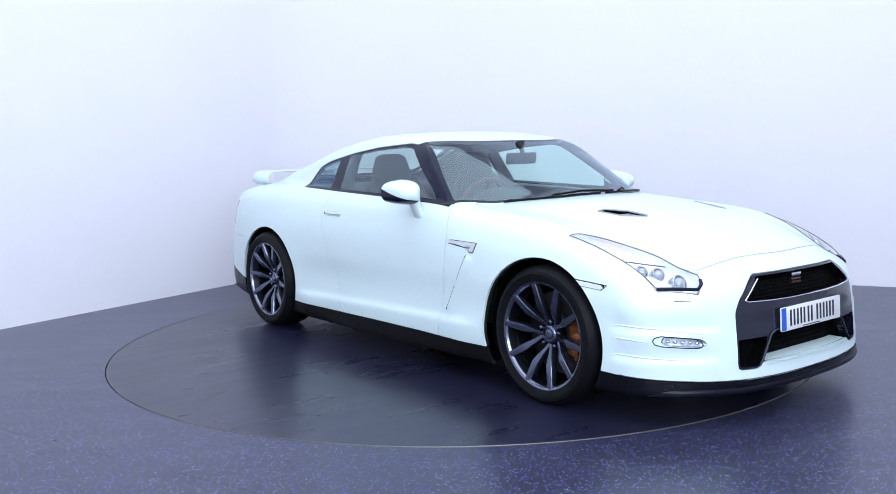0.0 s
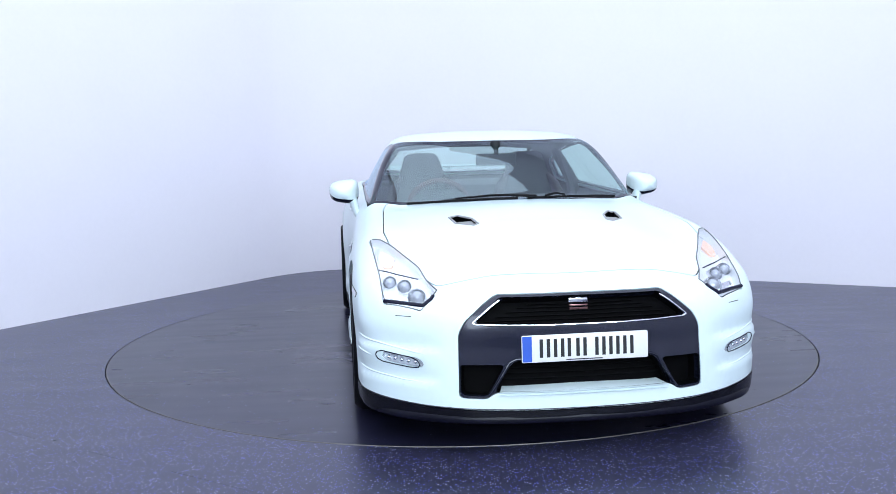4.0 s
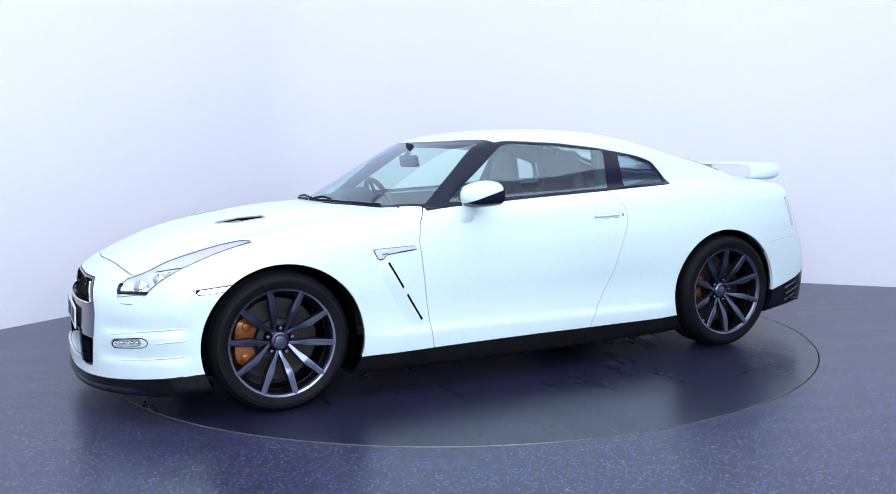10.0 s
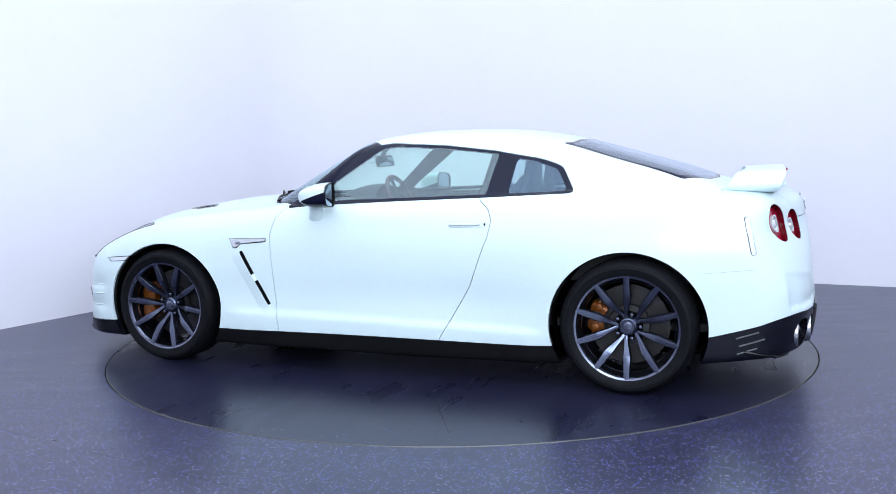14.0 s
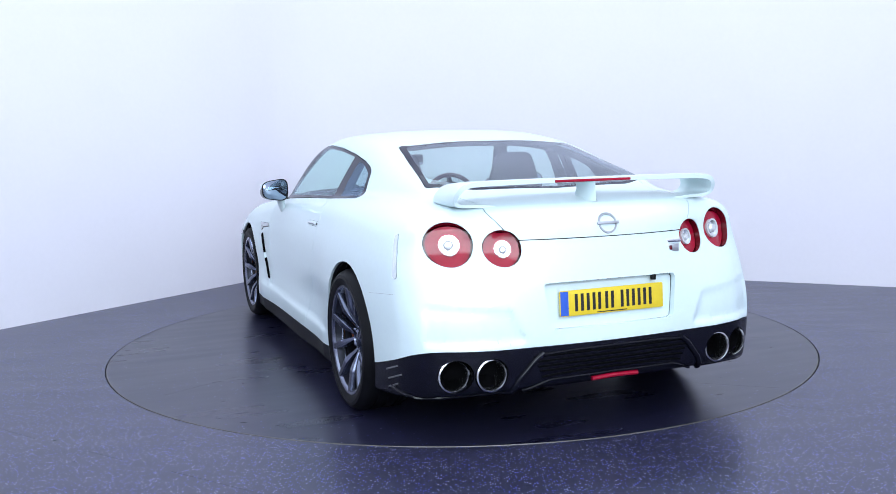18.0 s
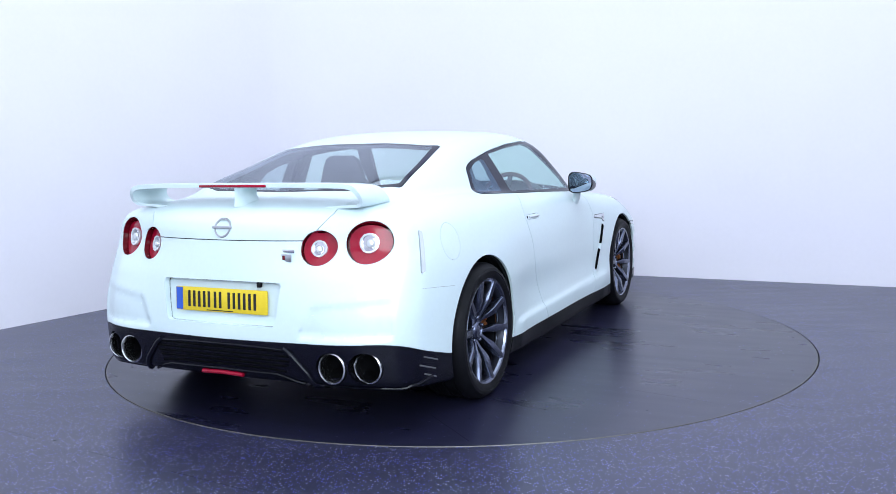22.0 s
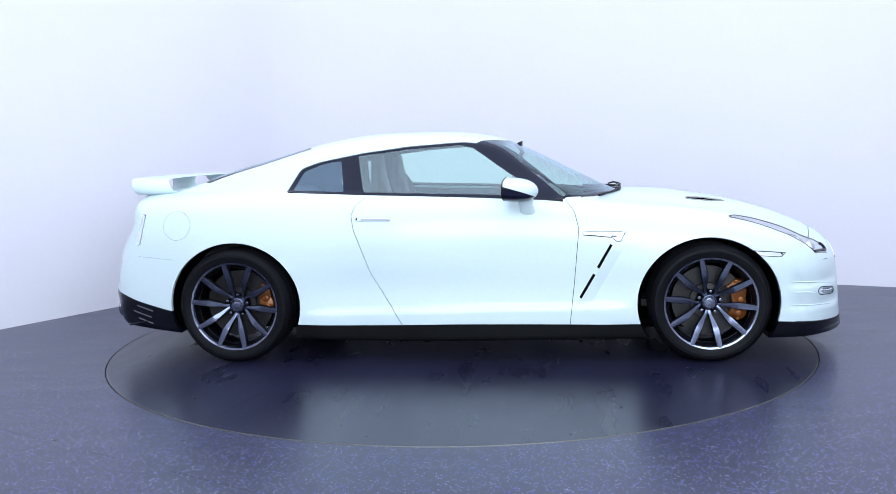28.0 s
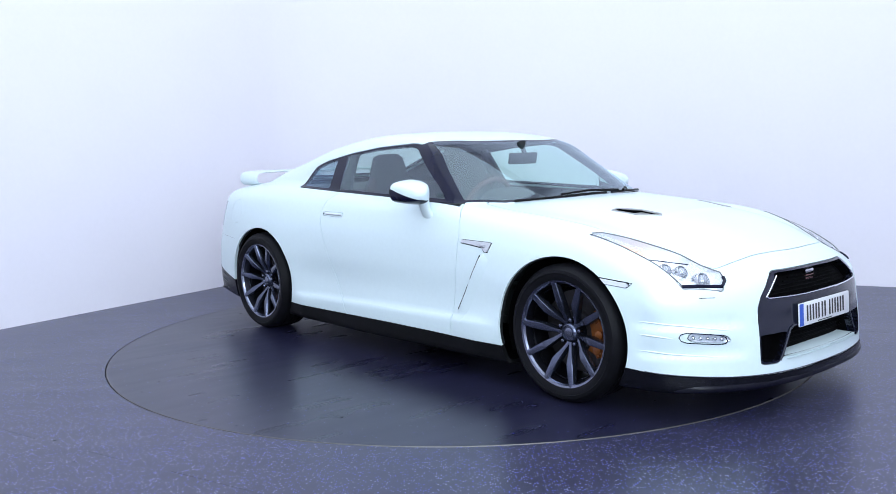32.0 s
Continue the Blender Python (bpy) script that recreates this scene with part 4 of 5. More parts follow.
PROJECTOR = material("projector_lens", (0.36, 0.38, 0.43), 0.05, 0.3, 1.0, 120, 0.1)
for sign in (1, -1):
    lamp = head_lens.half(sign).pan("headlamp", BUCKET, car, 0.040, "clear headlamp with three projector eyes")
    for x, y, r in ((2.010, .656, .034), (1.930, .700, .028), (1.885, .760, .027)):
        p = np.array([[x, y * sign, top_at(np.array([x]), np.array([y]))[0]]])
        p = settle(p, 6)
        n = skin_normal(p)[1][0]
        lamp_eye(lamp, tuple(p[0] - n * .026), r, (0.86, 0.16 * sign, 0.42))
    amber = top_poly([(1.60, .782), (1.71, .725), (1.78, .745), (1.76, .782), (1.66, .800)], .010)
    head_lens.half(sign).cut(amber)[0].moved(-.030).link("turn_signal", AMBER, lamp, "amber turn signal", 0.012, 0.0)
    trim_line("lamp_divider", [(1.921, .640 * sign, .723), (1.860, .729 * sign, .739), (1.796, .800 * sign, .751)], .0030, GLOSS_BLACK, lamp, "dark divider inside the lamp", -.010)
    led = top_poly([(2.045, .655), (1.965, .775), (1.945, .765), (2.02, .645)], .004)
    head_lens.half(sign).cut(led)[0].moved(-.03).link("led_strip", CHROME, lamp, "", 0.015, 0.0)
    edge = [(2.052, .580), (2.070, .593), (2.098, .640), (2.04, .715), (1.985, .790)]
    trim_line("lamp_lower_edge", [(x, y * sign, .64) for x, y in edge], .0085, GLOSS_BLACK, lamp, "black lower lamp edge")
    edge = [(1.50, .812), (1.54, .776), (1.63, .733), (1.752, .682), (1.865, .627), (1.956, .604), (2.037, .569), (2.072, .594)]
    trim_line("lamp_seal", [(x, y * sign, top_at(np.array([x]), np.array([y]))[0]) for x, y in edge], .0026, LOUVRE, lamp)
    edge = [(1.50, .822), (1.675, .812), (1.85, .797), (1.985, .792)]
    trim_line("lamp_seal", [(x, y * sign, top_at(np.array([x]), np.array([y]))[0]) for x, y in edge], .0024, LOUVRE, lamp)
    day = running.half(sign).pan("running_lamp", DRL, car, 0.018, "slim running lamp with six small lights")
    for k in range(6):
        y = .660 + .124 * k / 5
        p = settle(np.array([[2.1 - (y - .65) * .8, y * sign, .401 + .013 * k / 5]]), 6)
        n = skin_normal(p)[1][0]
        b = bmesh.new()
        bmesh.ops.create_icosphere(b, subdivisions=2, radius=.0095)
        b.transform(Matrix.Translation(p[0] - n * .010))
        part("small_light", b, CHROME, day)
    ring = [(.641, .394), (.650, .410), (.672, .420), (.725, .427), (.782, .434), (.800, .428), (.806, .416), (.798, .402), (.780, .394), (.725, .388), (.665, .382), (.648, .384), (.641, .394)]
    trim_line("lamp_bezel", [(2.1 - (y - .65) * .8, y * sign, z) for y, z in ring], .0022, GLOSS_BLACK, day, "", 0.001)
    trim_line("washer_gap", [(2.06, .668 * sign, .574), (2.03, .735 * sign, .580)], .0016, BLACK, car, "", .0, 5)
    bonnet_duct.half(sign).pan("bonnet_duct", DARK, car, 0.05, "small dark bonnet duct with a pale rim")
    ring = [(1.545, .312), (1.563, .335), (1.47, .408), (1.322, .424), (1.327, .382), (1.44, .326), (1.545, .312)]
    trim_line("duct_rim", [(x, y * sign, top_at(np.array([x]), np.array([y]))[0]) for x, y in ring], .0060, DUCT_GREY, car, "pale duct rim", -.001)
    bonnet_duct.half(sign).cut(top_poly([(1.60, .28), (1.60, .36), (1.40, .45), (1.455, .30)], .006))[0].moved(-.010).link("duct_ramp", DUCT_GREY, car, "pale ramp at the front of the duct", .02)
    ledge, slots = slot_ledge(sign)
    ledge = part("slot_ledge", ledge, PAINT, car, "raised white edge ahead of the air slots")
    for b in slots:
        part("fender_slot", b, DARK, ledge, "black air slot that opens backwards", smooth=False)
    # pressed folds round the corner of the bumper
    for pts in ([(2.151, .617, .434), (2.113, .681, .446), (2.014, .799, .464), (1.900, .865, .475), (1.823, .894, .477)], [(1.985, .832, .408), (1.915, .878, .417), (1.830, .896, .419)],
                [(2.153, .631, .325), (2.092, .721, .329), (2.012, .806, .335), (1.907, .865, .343), (1.815, .894, .345)]):
        line_ = on_skin(dense([(x, y * sign, z) for x, y, z in pts], 6), -.0018)
        k = len(line_) - 1
        part("bumper_fold", tube(line_, [.001 + .0046 * min(i / k * 3, 1) * min((k - i) / k * 5 + .15, 1) for i in range(k + 1)], 10, flat=.8), PAINT, car)
    pocket.half(sign).pan("side_intake", DARK, car, 0.07, "deep black side intake")

backing = grille.pan("upper_grille", DARK, car, 0.045, "black mesh grille under a bright lower frame")
lower = intake.pan("lower_intake", DARK, car, 0.075, "black lower mesh intake")
b = loft([[(x, y * w, z + .005 * max(0, 1 - (y / .30) ** 2) * up) for y in np.linspace(-.350, .350, 15)] for x, w, z, up in ((2.2815, 1.0, .2925, 0), (2.225, .96, .296, .5), (2.175, .92, .300, 1), (2.175, .92, .292, 1), (2.2795, 1.0, .2800, 0))], closed=False, caps=False)
for v in b.verts:
    v.co.x -= 2.27 - nose_at(np.array([abs(v.co.y)]), np.array([.29]))[0]
part("intake_floor", b, PAINT, lower, "white floor of the lower intake")
# mesh bars
for k in range(5):
    z = .574 + .018 * k
    y = .40 - .045 * k
    trim_line("grille_bar", [(2.2, -y, z), (2.22, 0, z), (2.2, y, z)], .0035, DARK, backing, "", -.034, 5, 5)
for k in range(4):
    z = .334 + .022 * k
    y = .332 - .013 * k
    trim_line("intake_bar", [(2.2, -y, z), (2.22, 0, z), (2.2, y, z)], .004, DARK, lower, "", -.055, 5, 5)
frame_pts = [(.338, .664), (.392, .616), (.446, .569), (.430, .561), (.300, .554), (.150, .550), (0, .549)]
frame_line = [(2.2, y, z) for y, z in frame_pts] + [(2.2, -y, z) for y, z in frame_pts[-2::-1]]
trim_line("grille_frame", frame_line, .0042, CHROME, backing, "bright grille frame", .001, 8)
trim_line("intake_edge", [(2.2, y, z) for y, z in ((.385, .275), (.365, .300), (.300, .405), (.272, .418), (0, .419), (-.272, .418), (-.300, .405), (-.365, .300), (-.385, .275))], .005, GREY_NOSE, car, "rounded grey blade edge of the intake", .003, 8)

# badge as plain shapes
badge = part("grille_badge", slab([(-.040, .030), (.040, .030), (.040, .012), (-.040, .012)], .012, pose(2.176, -.008, .622, 90, 0, 90), bevel=.003), CHROME, car, "plain bright badge over a red one")
part("badge_lower", slab([(-.036, .006), (.040, .006), (.040, -.030), (.018, -.030), (.0, -.014), (-.012, -.030), (-.036, -.030)], .012, pose(2.176, -.008, .622, 90, 0, 90), bevel=.002), material("red_badge", (.30, .16, .16), .25, .7, 0, 90, .1), badge, "reddish lower badge")


def number_plate(name, mat, x, z, lean, sign, label):
    """A plate with a blue band and plain bars for its characters, facing ahead (sign 1) or back (-1)."""
    at = pose(x, 0, z, 90 - lean, 0, 90 * sign)
    w, h = .260, .0545
    plate = part(name, slab(rounded([(-w, -h), (w, -h), (w, h), (-w, h)], .008), .006, at, bevel=.001), mat, car, label)
    part("blue_band", slab([(-w + .003, -h + .003), (-w + .041, -h + .003), (-w + .041, h - .003), (-w + .003, h - .003)], .0012, at @ Matrix.Translation((0, 0, .006))), PLATE_BLUE, plate, "blue plate band")
    xs = (-.166, -.108, -.066, -.016, .062, .120, .178)
    for k, cx in enumerate(xs):
        slim = k == 2
        for off in ((0,) if slim else (-.0145, .0145)):
            part("plate_bar", slab([(cx + off - .007, -.036), (cx + off + .007, -.036), (cx + off + .007, .038), (cx + off - .007, .038)], .0012, at @ Matrix.Translation((0, 0, .006))), PLATE_INK, plate)
    part("small_print", slab([(-.08, -.050), (.07, -.050), (.07, -.046), (-.08, -.046)], .0011, at @ Matrix.Translation((0, 0, .006))), PLATE_INK, plate)
    return plate


number_plate("front_plate", PLATE_WHITE, 2.258, .465, 3, 1, "white plate with black bars and a blue band")
# seam and wipers on the cowl
for pts in (((.955, .05), (.935, .16), (.86, .38), (.74, .60)), ((.955, -.62 + .62), (.93, -.25), (.865, -.42), (.775, -.585))):
    ys = [(x, y, cabin_top_at(np.array([x]), np.array([abs(y)]))[0]) for x, y in pts]
    w = trim_line("wiper", ys, .0072, BLACK, car, "black wiper blade resting on the windscreen", .009, 6)
    arm = on_skin([(.965, ys[0][1] + .10, .98), (.90, (ys[1][1] + ys[2][1]) / 2, .99)], .020)
    part("wiper_arm", tube([arm[0], ((arm[0][0] + arm[1][0]) / 2, (arm[0][1] + arm[1][1]) / 2, (arm[0][2] + arm[1][2]) / 2 + .012), arm[1]], [.008, .006, .005]), BLACK, w)
lip_line = [(1.97, .825, .178), (2.06, .755, .177), (2.145, .645, .177), (2.21, .490, .178), (2.25, .300, .179), (2.265, 0, .180)]
def splitter_mesh():
    """A thin blade that stands out below the lip and follows it round the corners."""
    half = [tuple(q) for q in basis(np.arange(1, len(lip_line) + 1), np.linspace(1, len(lip_line), 41)) @ np.array(lip_line)]
    line_ = half + [(x, -y, z) for x, y, z in half[-2::-1]]
    p = settle(np.array(line_, float), 6)
    n = skin_normal(p)[1] * (1, 1, 0)
    n /= np.linalg.norm(n, axis=1)[:, None]
    k = len(p) - 1
    rings = []
    for i, (q, w) in enumerate(zip(p, n)):
        out = min(i, k - i) / 9
        out = min(out, 1.0)
        rings.append([tuple(np.array((q[0], q[1], 0)) + w * a * (.3 + .7 * out) + np.array((0, 0, h))) for a, h in ((-.03, .204), (.002, .202), (.008, .194), (.0125, .184), (.0135, .174), (.010, .166), (-.03, .164))])
    return loft(rings)


part("splitter", splitter_mesh(), SPLITTER, car, "glossy blade of the front splitter")
# Lighter bead added to draw the highlight along the lip's upper edge.
hem_line = [(x, y, float(hem_at(x)[0]) + .003) for x, y in ((1.86, .90), (1.97, .85), (2.06, .77), (2.15, .65), (2.21, .49), (2.25, .30), (2.27, 0))]
trim_line("lip_highlight", hem_line + [(x, -y, z) for x, y, z in hem_line[-2::-1]], .0022, EDGE_GLOSS, car, "lighter gloss bead that draws the highlight over the splitter", .0008, 6)
# ---- the car's rear: lamps, plate, wing, exhausts ----
def lamp_ring(piece, y, z, ry, rz, sign, label):
    """A round tail lamp: dark edge, red ring, and a clear centre, stepped inwards."""
    lamp = piece.half(sign).pan("tail_lamp", RED_DARK, car, 0.050, label, 0.002)
    f = piece.half(sign)
    red = f.cut(oval(y, z, ry * .93, rz * .93))[0]
    middle = red.carve(oval(y - .004, z, ry * .45, rz * .45), 0.0)
    red.moved(-.028).link("red_ring", RED_LENS, lamp, "glossy red lamp ring", .012)
    rim = middle.carve(oval(y - .004, z, ry * .36, rz * .36), 0.0)
    core, rim = rim, middle
    rim.moved(-.018).link("centre_rim", WHITE_LENS, lamp, "", .02)
    core.moved(-.030).link("clear_centre", CHROME, lamp, "", 0.0)
    c = core.v.mean(0)
    n = skin_normal(c[None])[1][0]
    b = lathe([(ry * .22, -.02), (ry * .22, .002), (ry * .15, .010), (ry * .04, .012)], 20)
    b.transform(Matrix.Translation(c - n * .026) @ Vector(n).to_track_quat("Y", "Z").to_matrix().to_4x4())
    part("bulb", b, WHITE_LENS, lamp)
    return lamp


for sign in (1, -1):
    lamp_ring(outer_lamp, .690, .870, .099, .092, sign, "large round red tail lamp with a clear centre")
    lamp_ring(inner_lamp, .479, .848, .078, .076, sign, "small round red tail lamp with a clear centre")
recess.pan("plate_recess", PAINT, car, 0.032, "white recess round the rear plate", 0.0, True)
number_plate("rear_plate", PLATE_YELLOW, -2.266, .606, 3, -1, "yellow plate with black bars and a blue band")
# Black line that stands in for shade under the recess's top edge.
trim_line("recess_shade", [(float(tail_at(np.array([abs(y)]), np.array([.70]))[0]), y, .701) for y in (.325, .26, .2, .1, 0, -.1, -.2, -.26, -.325)], .0036, GLOSS_BLACK, car, "dark line drawn as shade along the top of the plate recess", -.004)
part("reversing_camera", lathe([(.012, -.010), (.013, .008), (.010, .014)], 16, axis="z", at=(-2.262, -.215, .685)), BLACK, car, "small black reversing camera")
# emblem of plain shapes
LEAN = pose(-2.2315, 0, .934, 0, 17, 0)
b = lathe([(.045, -.004), (.048, .004), (.045, .008), (.039, .008), (.037, .004), (.039, -.004)], 36, axis="x", close=True)
b.transform(LEAN)
em = part("boot_emblem", b, SILVER, car, "plain bright ring emblem")
b = box(.010, .108, .013, (-.006, 0, 0), .003)
b.transform(LEAN)
part("emblem_bar", b, SILVER, em)
rb = part("boot_badge", box(.006, .080, .014, (-2.224, -.345, .836), .002, (0, 0, -8)), CHROME, car, "small plain bright badge")
part("badge_block", box(.006, .058, .034, (-2.2305, -.343, .806), .003, (0, 0, -8)), SILVER, rb)
part("badge_stripe", box(.006, .014, .020, (-2.2325, -.330, .806), .002, (0, 0, -8)), RED_DARK, rb)

# exhausts and diffuser
for y, x, z in ((.572, -2.250, .335), (.716, -2.188, .334)):
    for sign in (1, -1):
        tip = part("exhaust_tip", lathe([(.062, .20), (.064, .16), (.067, .02), (.0705, 0), (.0700, -.007), (.0640, -.010), (.0600, -.004), (.0590, .006), (.0575, .06), (.056, .16)], 40, axis="x", close=True, at=(x, y * sign, z)), STEEL, car, "polished round exhaust tip")
        part("exhaust_bore", lathe([(.0570, .105), (.040, .112), (.030, .13), (.002, .132)], 40, axis="x", at=(x, y * sign, z), caps=(False, True)), BORE_METAL, tip, "grey metal bore")
trim_line("diffuser_edge", [(-2.22, .425, .285), (-2.26, .3, .296), (-2.28, 0, .298), (-2.26, -.3, .296), (-2.22, -.425, .285)], .006, LIP_BLACK, car, "lower edge of the diffuser", .004)
trim_line("diffuser_upper_edge", [(-2.26, .365, .405), (-2.28, .2, .413), (-2.29, 0, .415), (-2.28, -.2, .413), (-2.26, -.365, .405)], .006, LIP_BLACK, car, "", .003)
for k in range(5):
    z = .322 + .020 * k
    y = .345 + .010 * k
    trim_line("diffuser_slat", [(-2.22, y, z), (-2.27, y * .5, z), (-2.28, 0, z), (-2.27, -y * .5, z), (-2.22, -y, z)], .0045, DARK, car, "", .003, 6)
trim_line("fog_lamp", [(-2.27, .112, .280), (-2.28, 0, .280), (-2.27, -.118, .280)], .010, RED_LENS, car, "red rear fog lamp bar", .007, 8)
for sign in (1, -1):
    pod = [(-1.95, .89, .262), (-2.07, .85, .258), (-2.142, .770, .250), (-2.19, .60, .240), (-2.201, .500, .248), (-2.236, .448, .312), (-2.251, .377, .387), (-2.265, .345, .408)]
    trim_line("pod_edge", [(x, y * sign, z) for x, y, z in pod], .0085, LIP_BLACK, car, "rounded edge of the exhaust pod", .002, 8)
    trim_line("pod_blade", [(x, y * sign, z + .004) for x, y, z in pod[4:]], .0120, DIFFUSER_BLACK, car, "glossy slanting edge between pod and diffuser", .004, 10)
    for x0, z0, x1, z1 in ((-1.914, .328, -2.018, .361), (-1.928, .290, -2.046, .328), (-1.920, .250, -2.011, .283)):
        trim_line("side_louvre", [(x0, .91 * sign, z0), (x1, .895 * sign, z1)], .0040, LOUVRE, car, "grey edge of a louvre", .0005, 6)
    trim_line("bumper_joint", [(-1.757, .93 * sign, .640), (-1.87, .92 * sign, .651), (-2.0, .88 * sign, .661)], .0009, LOUVRE, car, "", -.0006, 5)


# wing
def wing_mesh():
    """A blade whose ends turn down and run inwards as feet on the boot."""
    path = [(0, 1.119, -2.135, -1.925, .018), (.25, 1.119, -2.135, -1.920, .018), (.48, 1.117, -2.132, -1.905, .019), (.575, 1.114, -2.131, -1.900, .020), (.622, 1.106, -2.130, -1.892, .021),
            (.643, 1.088, -2.126, -1.882, .021), (.655, 1.064, -2.115, -1.868, .019), (.652, 1.040, -2.100, -1.845, .016), (.625, 1.026, -2.088, -1.808, .014), (.54, 1.021, -2.082, -1.82, .013), (.45, 1.014, -2.082, -1.88, .012), (.37, 1.009, -2.080, -1.98, .006)]
    k = np.array(path)
    t = np.arange(len(k), dtype=float)
    q = np.linspace(0, len(k) - 1, 60)
    c = basis(t, q) @ k
    d = np.gradient(c[:, :2], axis=0)
    d /= np.linalg.norm(d, axis=1)[:, None]
    half = []
    for (y, z, xr, xf, th), (dy, dz) in zip(c, d):
        ring = []
        for u, s in ((0, -.5), (.10, -.62), (.35, -.5), (.7, -.35), (.95, -.12), (1, 0), (.95, .12), (.7, .38), (.35, .58), (.10, .62), (0, .5)):
            ring.append((xr + (xf - xr) * u, y - dz * th * s, z + dy * th * s))
        half.append(ring)
    rings = [[(x, -y, z) for x, y, z in r] for r in half[:0:-1]] + half
    return loft(rings)


wing = part("rear_wing", wing_mesh(), PAINT, car, "white rear wing on the boot lid")
part("brake_light", box(.012, .380, .012, (-2.139, .012, 1.117), .003), RED_LENS, wing, "long red brake light")
part("wing_stalk", loft([[(-2.11 + dx * s, dy * s * w, z) for dx, dy in ((-.03, 0), (0, -.014), (.13, -.010), (.16, 0), (.13, .010), (0, .014))] for z, s, w in ((1.022, 1.15, 1.9), (1.035, 1.0, 1.1), (1.075, .85, .8), (1.112, .9, 1.0))]), PAINT, wing)
for sign in (1, -1):
    for name, pts in (("marker_edge", [(1.612, .658), (1.795, .646), (1.768, .622), (1.632, .632), (1.612, .658)]),
                      ("vent_edge", [(.668, .758), (.835, .742), (.858, .720), (.884, .720), (.909, .775)])):
        trim_line(name, [(x, .9 * sign, z) for x, z in pts], .0015, BLACK, car, "", .0005, 5)
# ---- mirrors, handles, and the cabin ----
def mirror_ring(sign, s, grow=1.0, n=36):
    """A section of the mirror's housing, from its open rear (s 0) to its front (s 1)."""
    k = max((1 - s ** 3.2) ** .5, .12) * grow if s < 1 else .12
    x = .232 + .186 * s
    ring = []
    for i in range(n):
        t = 2 * math.pi * i / n
        cy, cz = math.copysign(abs(math.cos(t)) ** .55, math.cos(t)), math.copysign(abs(math.sin(t)) ** .62, math.sin(t))
        high = .062 if cz > 0 else .070
        ring.append((x - .016 * cy * (1 - s), sign * (.928 + .088 * cy * k), 1.030 + (high - .012 * cy) * cz * k - .012 * s))
    return ring


def mirror_shell(sign):
    """The housing, in two pieces: the white cap, and a black wedge under its rear."""
    rings = [mirror_ring(sign, u / 16) for u in range(17)]
    v = np.array([p for r in rings for p in r])
    n = len(rings[0])
    faces = [(a * n + k, a * n + (k + 1) % n, (a + 1) * n + (k + 1) % n, (a + 1) * n + k) for a in range(16) for k in range(n)] + [tuple(range(16 * n, 17 * n))]
    if sign > 0:
        faces = [f[::-1] for f in faces]
    low, cap = Skin(v, faces).cut(lambda p: p[:, 2] - (1.036 - .30 * (p[:, 0] - .235) - .10 * (.96 - np.abs(p[:, 1]))))
    return cap, low


for sign in (1, -1):
    cap, low = mirror_shell(sign)
    mir = emit("door_mirror", cap.v, cap.f, PAINT, car, "white door mirror with a black lower edge")
    emit("mirror_base", low.v, low.f, GLOSS_BLACK, mir, "gloss black mirror underside")
    rear = [mirror_ring(sign, 0, g) for g in (1.004, .985, .90)]
    part("mirror_frame", loft([[(x + dx, y, z) for x, y, z in r] for r, dx in zip(rear, (.004, -.006, .001))], caps=False), BLACK, mir)
    part("mirror_glass", loft([[(x + dx, y, z) for x, y, z in mirror_ring(sign, 0, g)] for g, dx in ((.94, .0005), (.90, -.001))]), MIRROR, mir, "mirror glass")
    part("mirror_stalk", loft([[(.338 + w * math.cos(2 * math.pi * i / 16) + dx, sign * (y + d * math.sin(2 * math.pi * i / 16)), z) for i in range(16)] for y, z, w, d, dx in ((.880, 1.000, .050, .026, 0), (.876, .965, .046, .026, .004), (.868, .935, .040, .024, .010), (.860, .905, .042, .022, .016), (.845, .875, .050, .022, .02))]), PAINT, mir)
    b = trim_line("handle_grip", [(-.455, .88 * sign, .862), (-.54, .88 * sign, .863), (-.622, .88 * sign, .864)], .0062, HANDLE_SILVER, car, "pale satin pull of the door handle", .003, 8)
    trim_line("key_slot", [(-.648, .88 * sign, .872), (-.650, .88 * sign, .858)], .0045, GLOSS_BLACK, car, "", .001)
    trim_line("vent_badge", [(.830, .9 * sign, .753), (.862, .9 * sign, .750)], .008, SILVER, car, "plain badge on the vent blade", .006, 6)


def seat(y):
    """A bucket seat with a tapered back and a red-edged bolster."""
    base = tagged(part("seat", box(.52, .50, .16, (-.22, y, .50), .06, (0, -6, 0), 3), LEATHER, car), "black leather bucket seat with red bolsters")
    rings = []
    for z, w, d, x in ((.52, .25, .10, -.36), (.66, .265, .10, -.40), (.85, .255, .10, -.455), (1.00, .215, .085, -.49), (1.09, .160, .075, -.505), (1.16, .138, .070, -.510), (1.215, .118, .060, -.512), (1.238, .080, .035, -.512)):
        rings.append([(x - .09 + d / 2 * math.copysign(abs(math.cos(t)) ** .6, math.cos(t)), y + w * math.copysign(abs(math.sin(t)) ** .6, math.sin(t)), z) for t in (2 * math.pi * i / 20 for i in range(20))])
    part("seat_back", loft(rings), LEATHER, base)
    for s in (1, -1):
        part("bolster", tube([(-.40, y + s * .225, .56), (-.445, y + s * .245, .72), (-.50, y + s * .235, .88), (-.542, y + s * .195, 1.0), (-.565, y + s * .15, 1.075)], [.05, .052, .045, .035, .015], 10), BOLSTER, base, "dark red seat bolster")
    return base


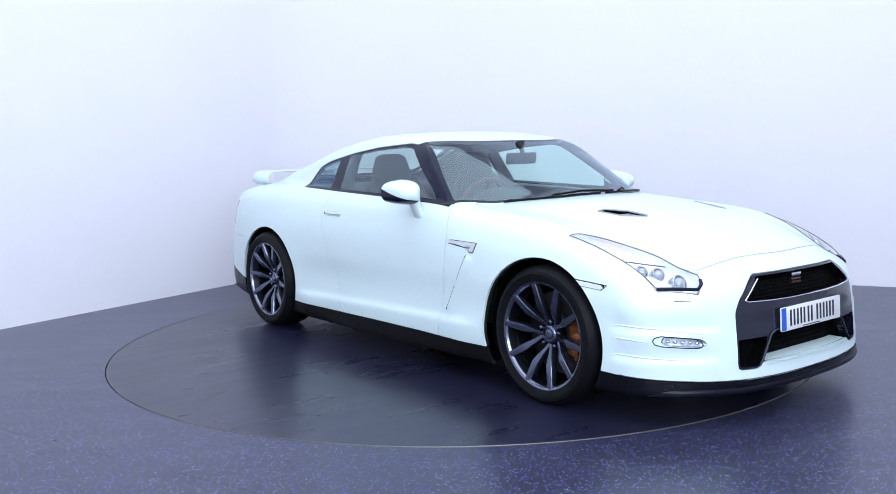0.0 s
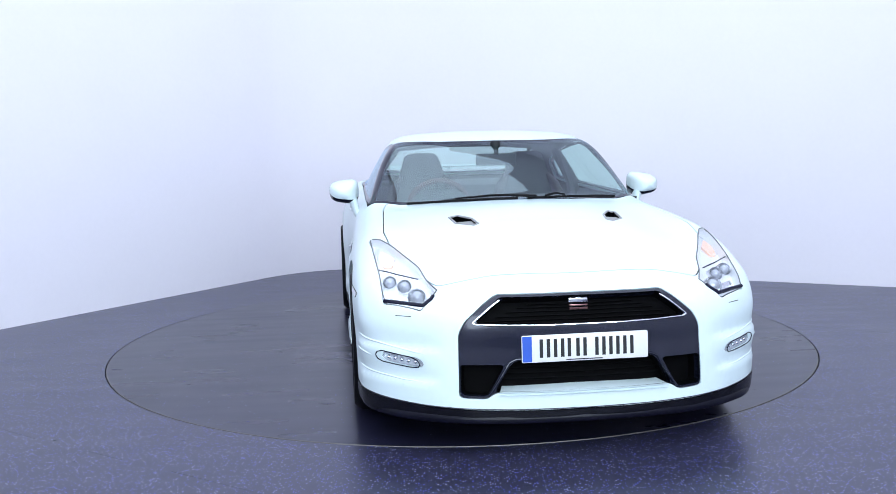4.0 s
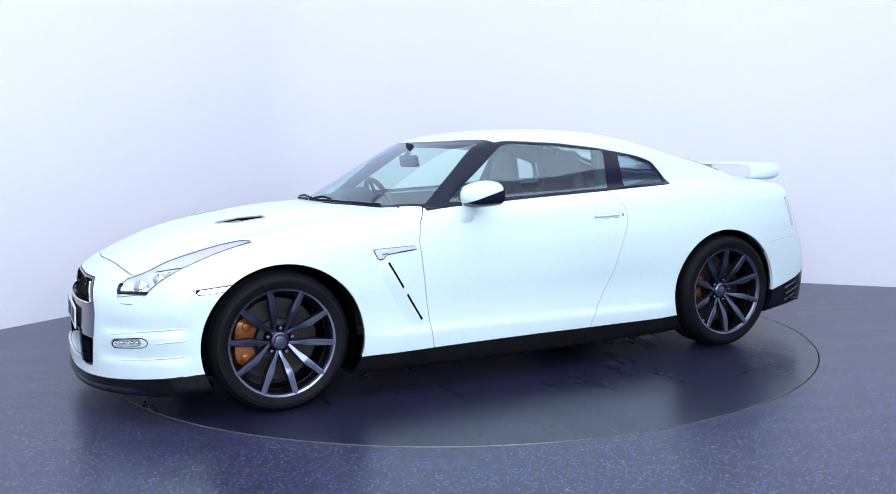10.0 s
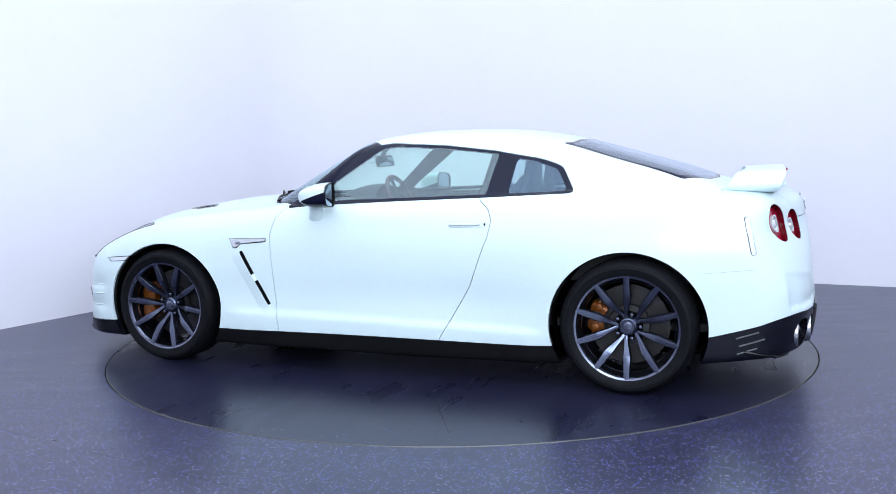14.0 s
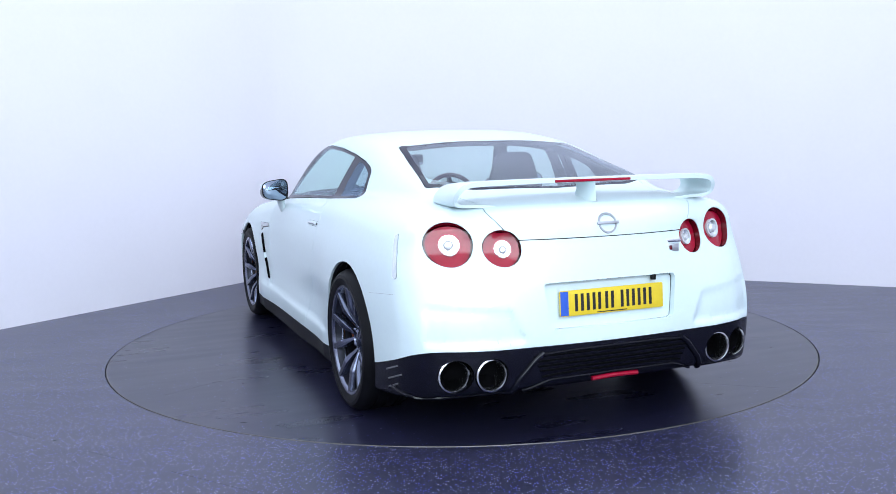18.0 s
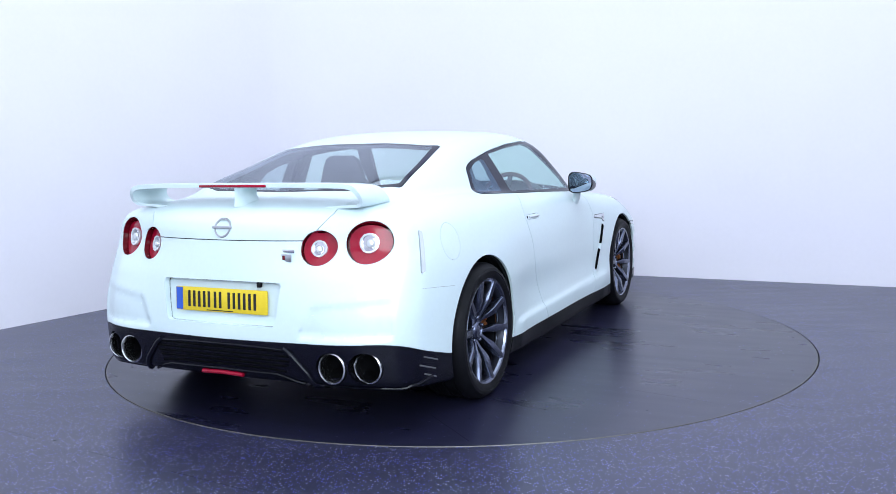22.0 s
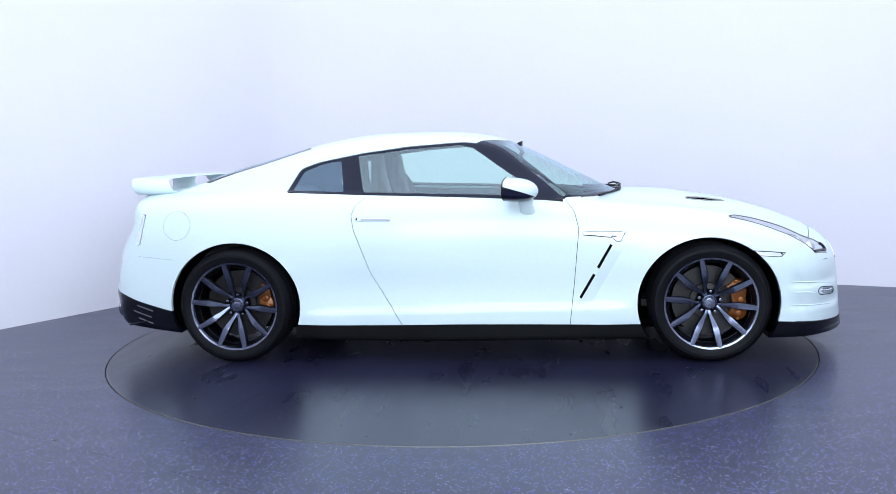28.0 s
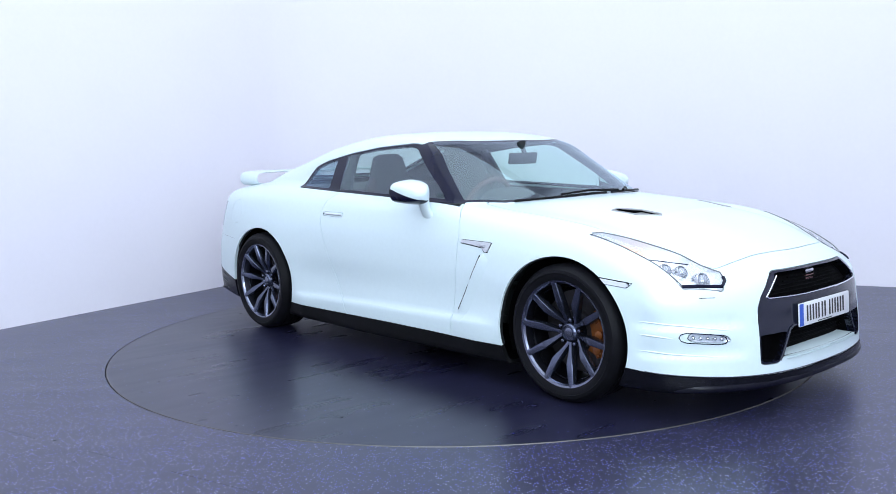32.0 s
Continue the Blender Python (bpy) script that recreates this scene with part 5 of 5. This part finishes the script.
for y in (.375, -.375):
    seat(y)
dash = part("dashboard", loft([[(x, y, z + (.012 if abs(y + .36) < .2 and k < 4 else 0)) for k, (x, z) in enumerate(((.80, .915), (.70, .938), (.60, .948), (.50, .940), (.44, .90), (.46, .76), (.52, .60), (.80, .60)))] for y in (-.68, -.6, -.56, -.46, -.36, -.26, -.16, -.12, 0, .3, .6, .68)]), CABIN, car, "dark moulded dashboard")
part("binnacle", loft([[(x, -.365 + w * c, .95 + h * max(s, -.2)) for c, s in ((math.cos(math.pi * i / 8), math.sin(math.pi * i / 8)) for i in range(9))] for x, w, h in ((.70, .15, .045), (.60, .175, .075), (.50, .18, .085), (.455, .178, .080))], closed=True), CABIN, dash)
wheel_m = pose(.335, -.365, .915, 0, -64, 0)
b = bmesh.new()
rings = [[(( .183 + .0155 * math.cos(a)) * math.cos(t), (.183 + .0155 * math.cos(a)) * math.sin(t), .0155 * math.sin(a)) for a in (2 * math.pi * j / 10 for j in range(10))] for t in (2 * math.pi * i / 48 for i in range(49))]
loft(rings, caps=False, bm=b)
b.transform(wheel_m)
steer = part("steering_wheel", b, RED_LEATHER, car, "leather steering wheel with a dark red rim")
b = box(.10, .12, .04, (0, 0, -.01), .02)
for a in (0, 180, 270):
    box(.14, .035, .016, (.11 * math.cos(radians(a + 90)), .11 * math.sin(radians(a + 90)), -.008), .006, (0, 0, a + 90), bm=b)
b.transform(wheel_m)
part("wheel_boss", b, CABIN, steer)
rv = part("rear_view_mirror", box(.024, .250, .072, (.300, 0, 1.196), .011, (0, 10, 0), 3), CABIN, car, "dark rear-view mirror")
part("rear_view_glass", box(.003, .228, .056, (.287, 0, 1.194), .001, (0, 10, 0)), MIRROR, rv)
part("mirror_mount", tube([(.318, 0, 1.222), (.300, 0, 1.262), (.285, 0, 1.296)], [.014, .016, .034], 10), CABIN, rv)
part("rear_bench", loft([[(x, y, z) for x, z in ((-.95, .55), (-1.02, .60), (-1.22, .98), (-1.30, 1.015), (-1.80, 1.012), (-1.80, .55))] for y in (-.66, -.62, -.3, -.04, 0, .04, .3, .62, .66)]), LEATHER, car, "dark rear bench and parcel shelf")
part("cabin_floor", box(2.9, 1.50, .04, (-.35, 0, .34)), CABIN, car, "dark cabin floor")
part("centre_console", box(1.15, .24, .30, (.05, 0, .58), .04, (0, 3, 0)), CABIN, car, "dark centre console")
part("underbody", box(3.9, 1.30, .05, (0, 0, .20), .02), DARK, car, "black underbody")
for sign in (1, -1):
    part("door_card", loft([[(x, sign * (y), z) for y, z in ((.80, .96), (.765, .965), (.745, .93), (.74, .70), (.70, .66), (.72, .40), (.80, .40))] for x in (-.60, -.58, -.2, .2, .52, .56)]), CABIN, car, "dark door card")
    part("belt_pillar", tube([(-.66, .60 * sign, 1.25), (-.62, .72 * sign, 1.02), (-.60, .76 * sign, .70)], [.035, .045, .05], 8), CABIN, car, "dark pillar trim")
# ---- what moves: the turntable and the car on it ----
def motions():
    def stand(t, deg):
        m = pose(0, 0, 0, 0, 0, deg) @ pose(CAR_LEFT, -CAR_AHEAD, CAR_DOWN, 0, 0, -90)
        return t, m
    walk(car, [stand(t, a) for t, a in TURN])
    walk(turntable, [(t, pose(*DISC_AT, 0, 0, 0, a)) for t, a in TURN])


motions()
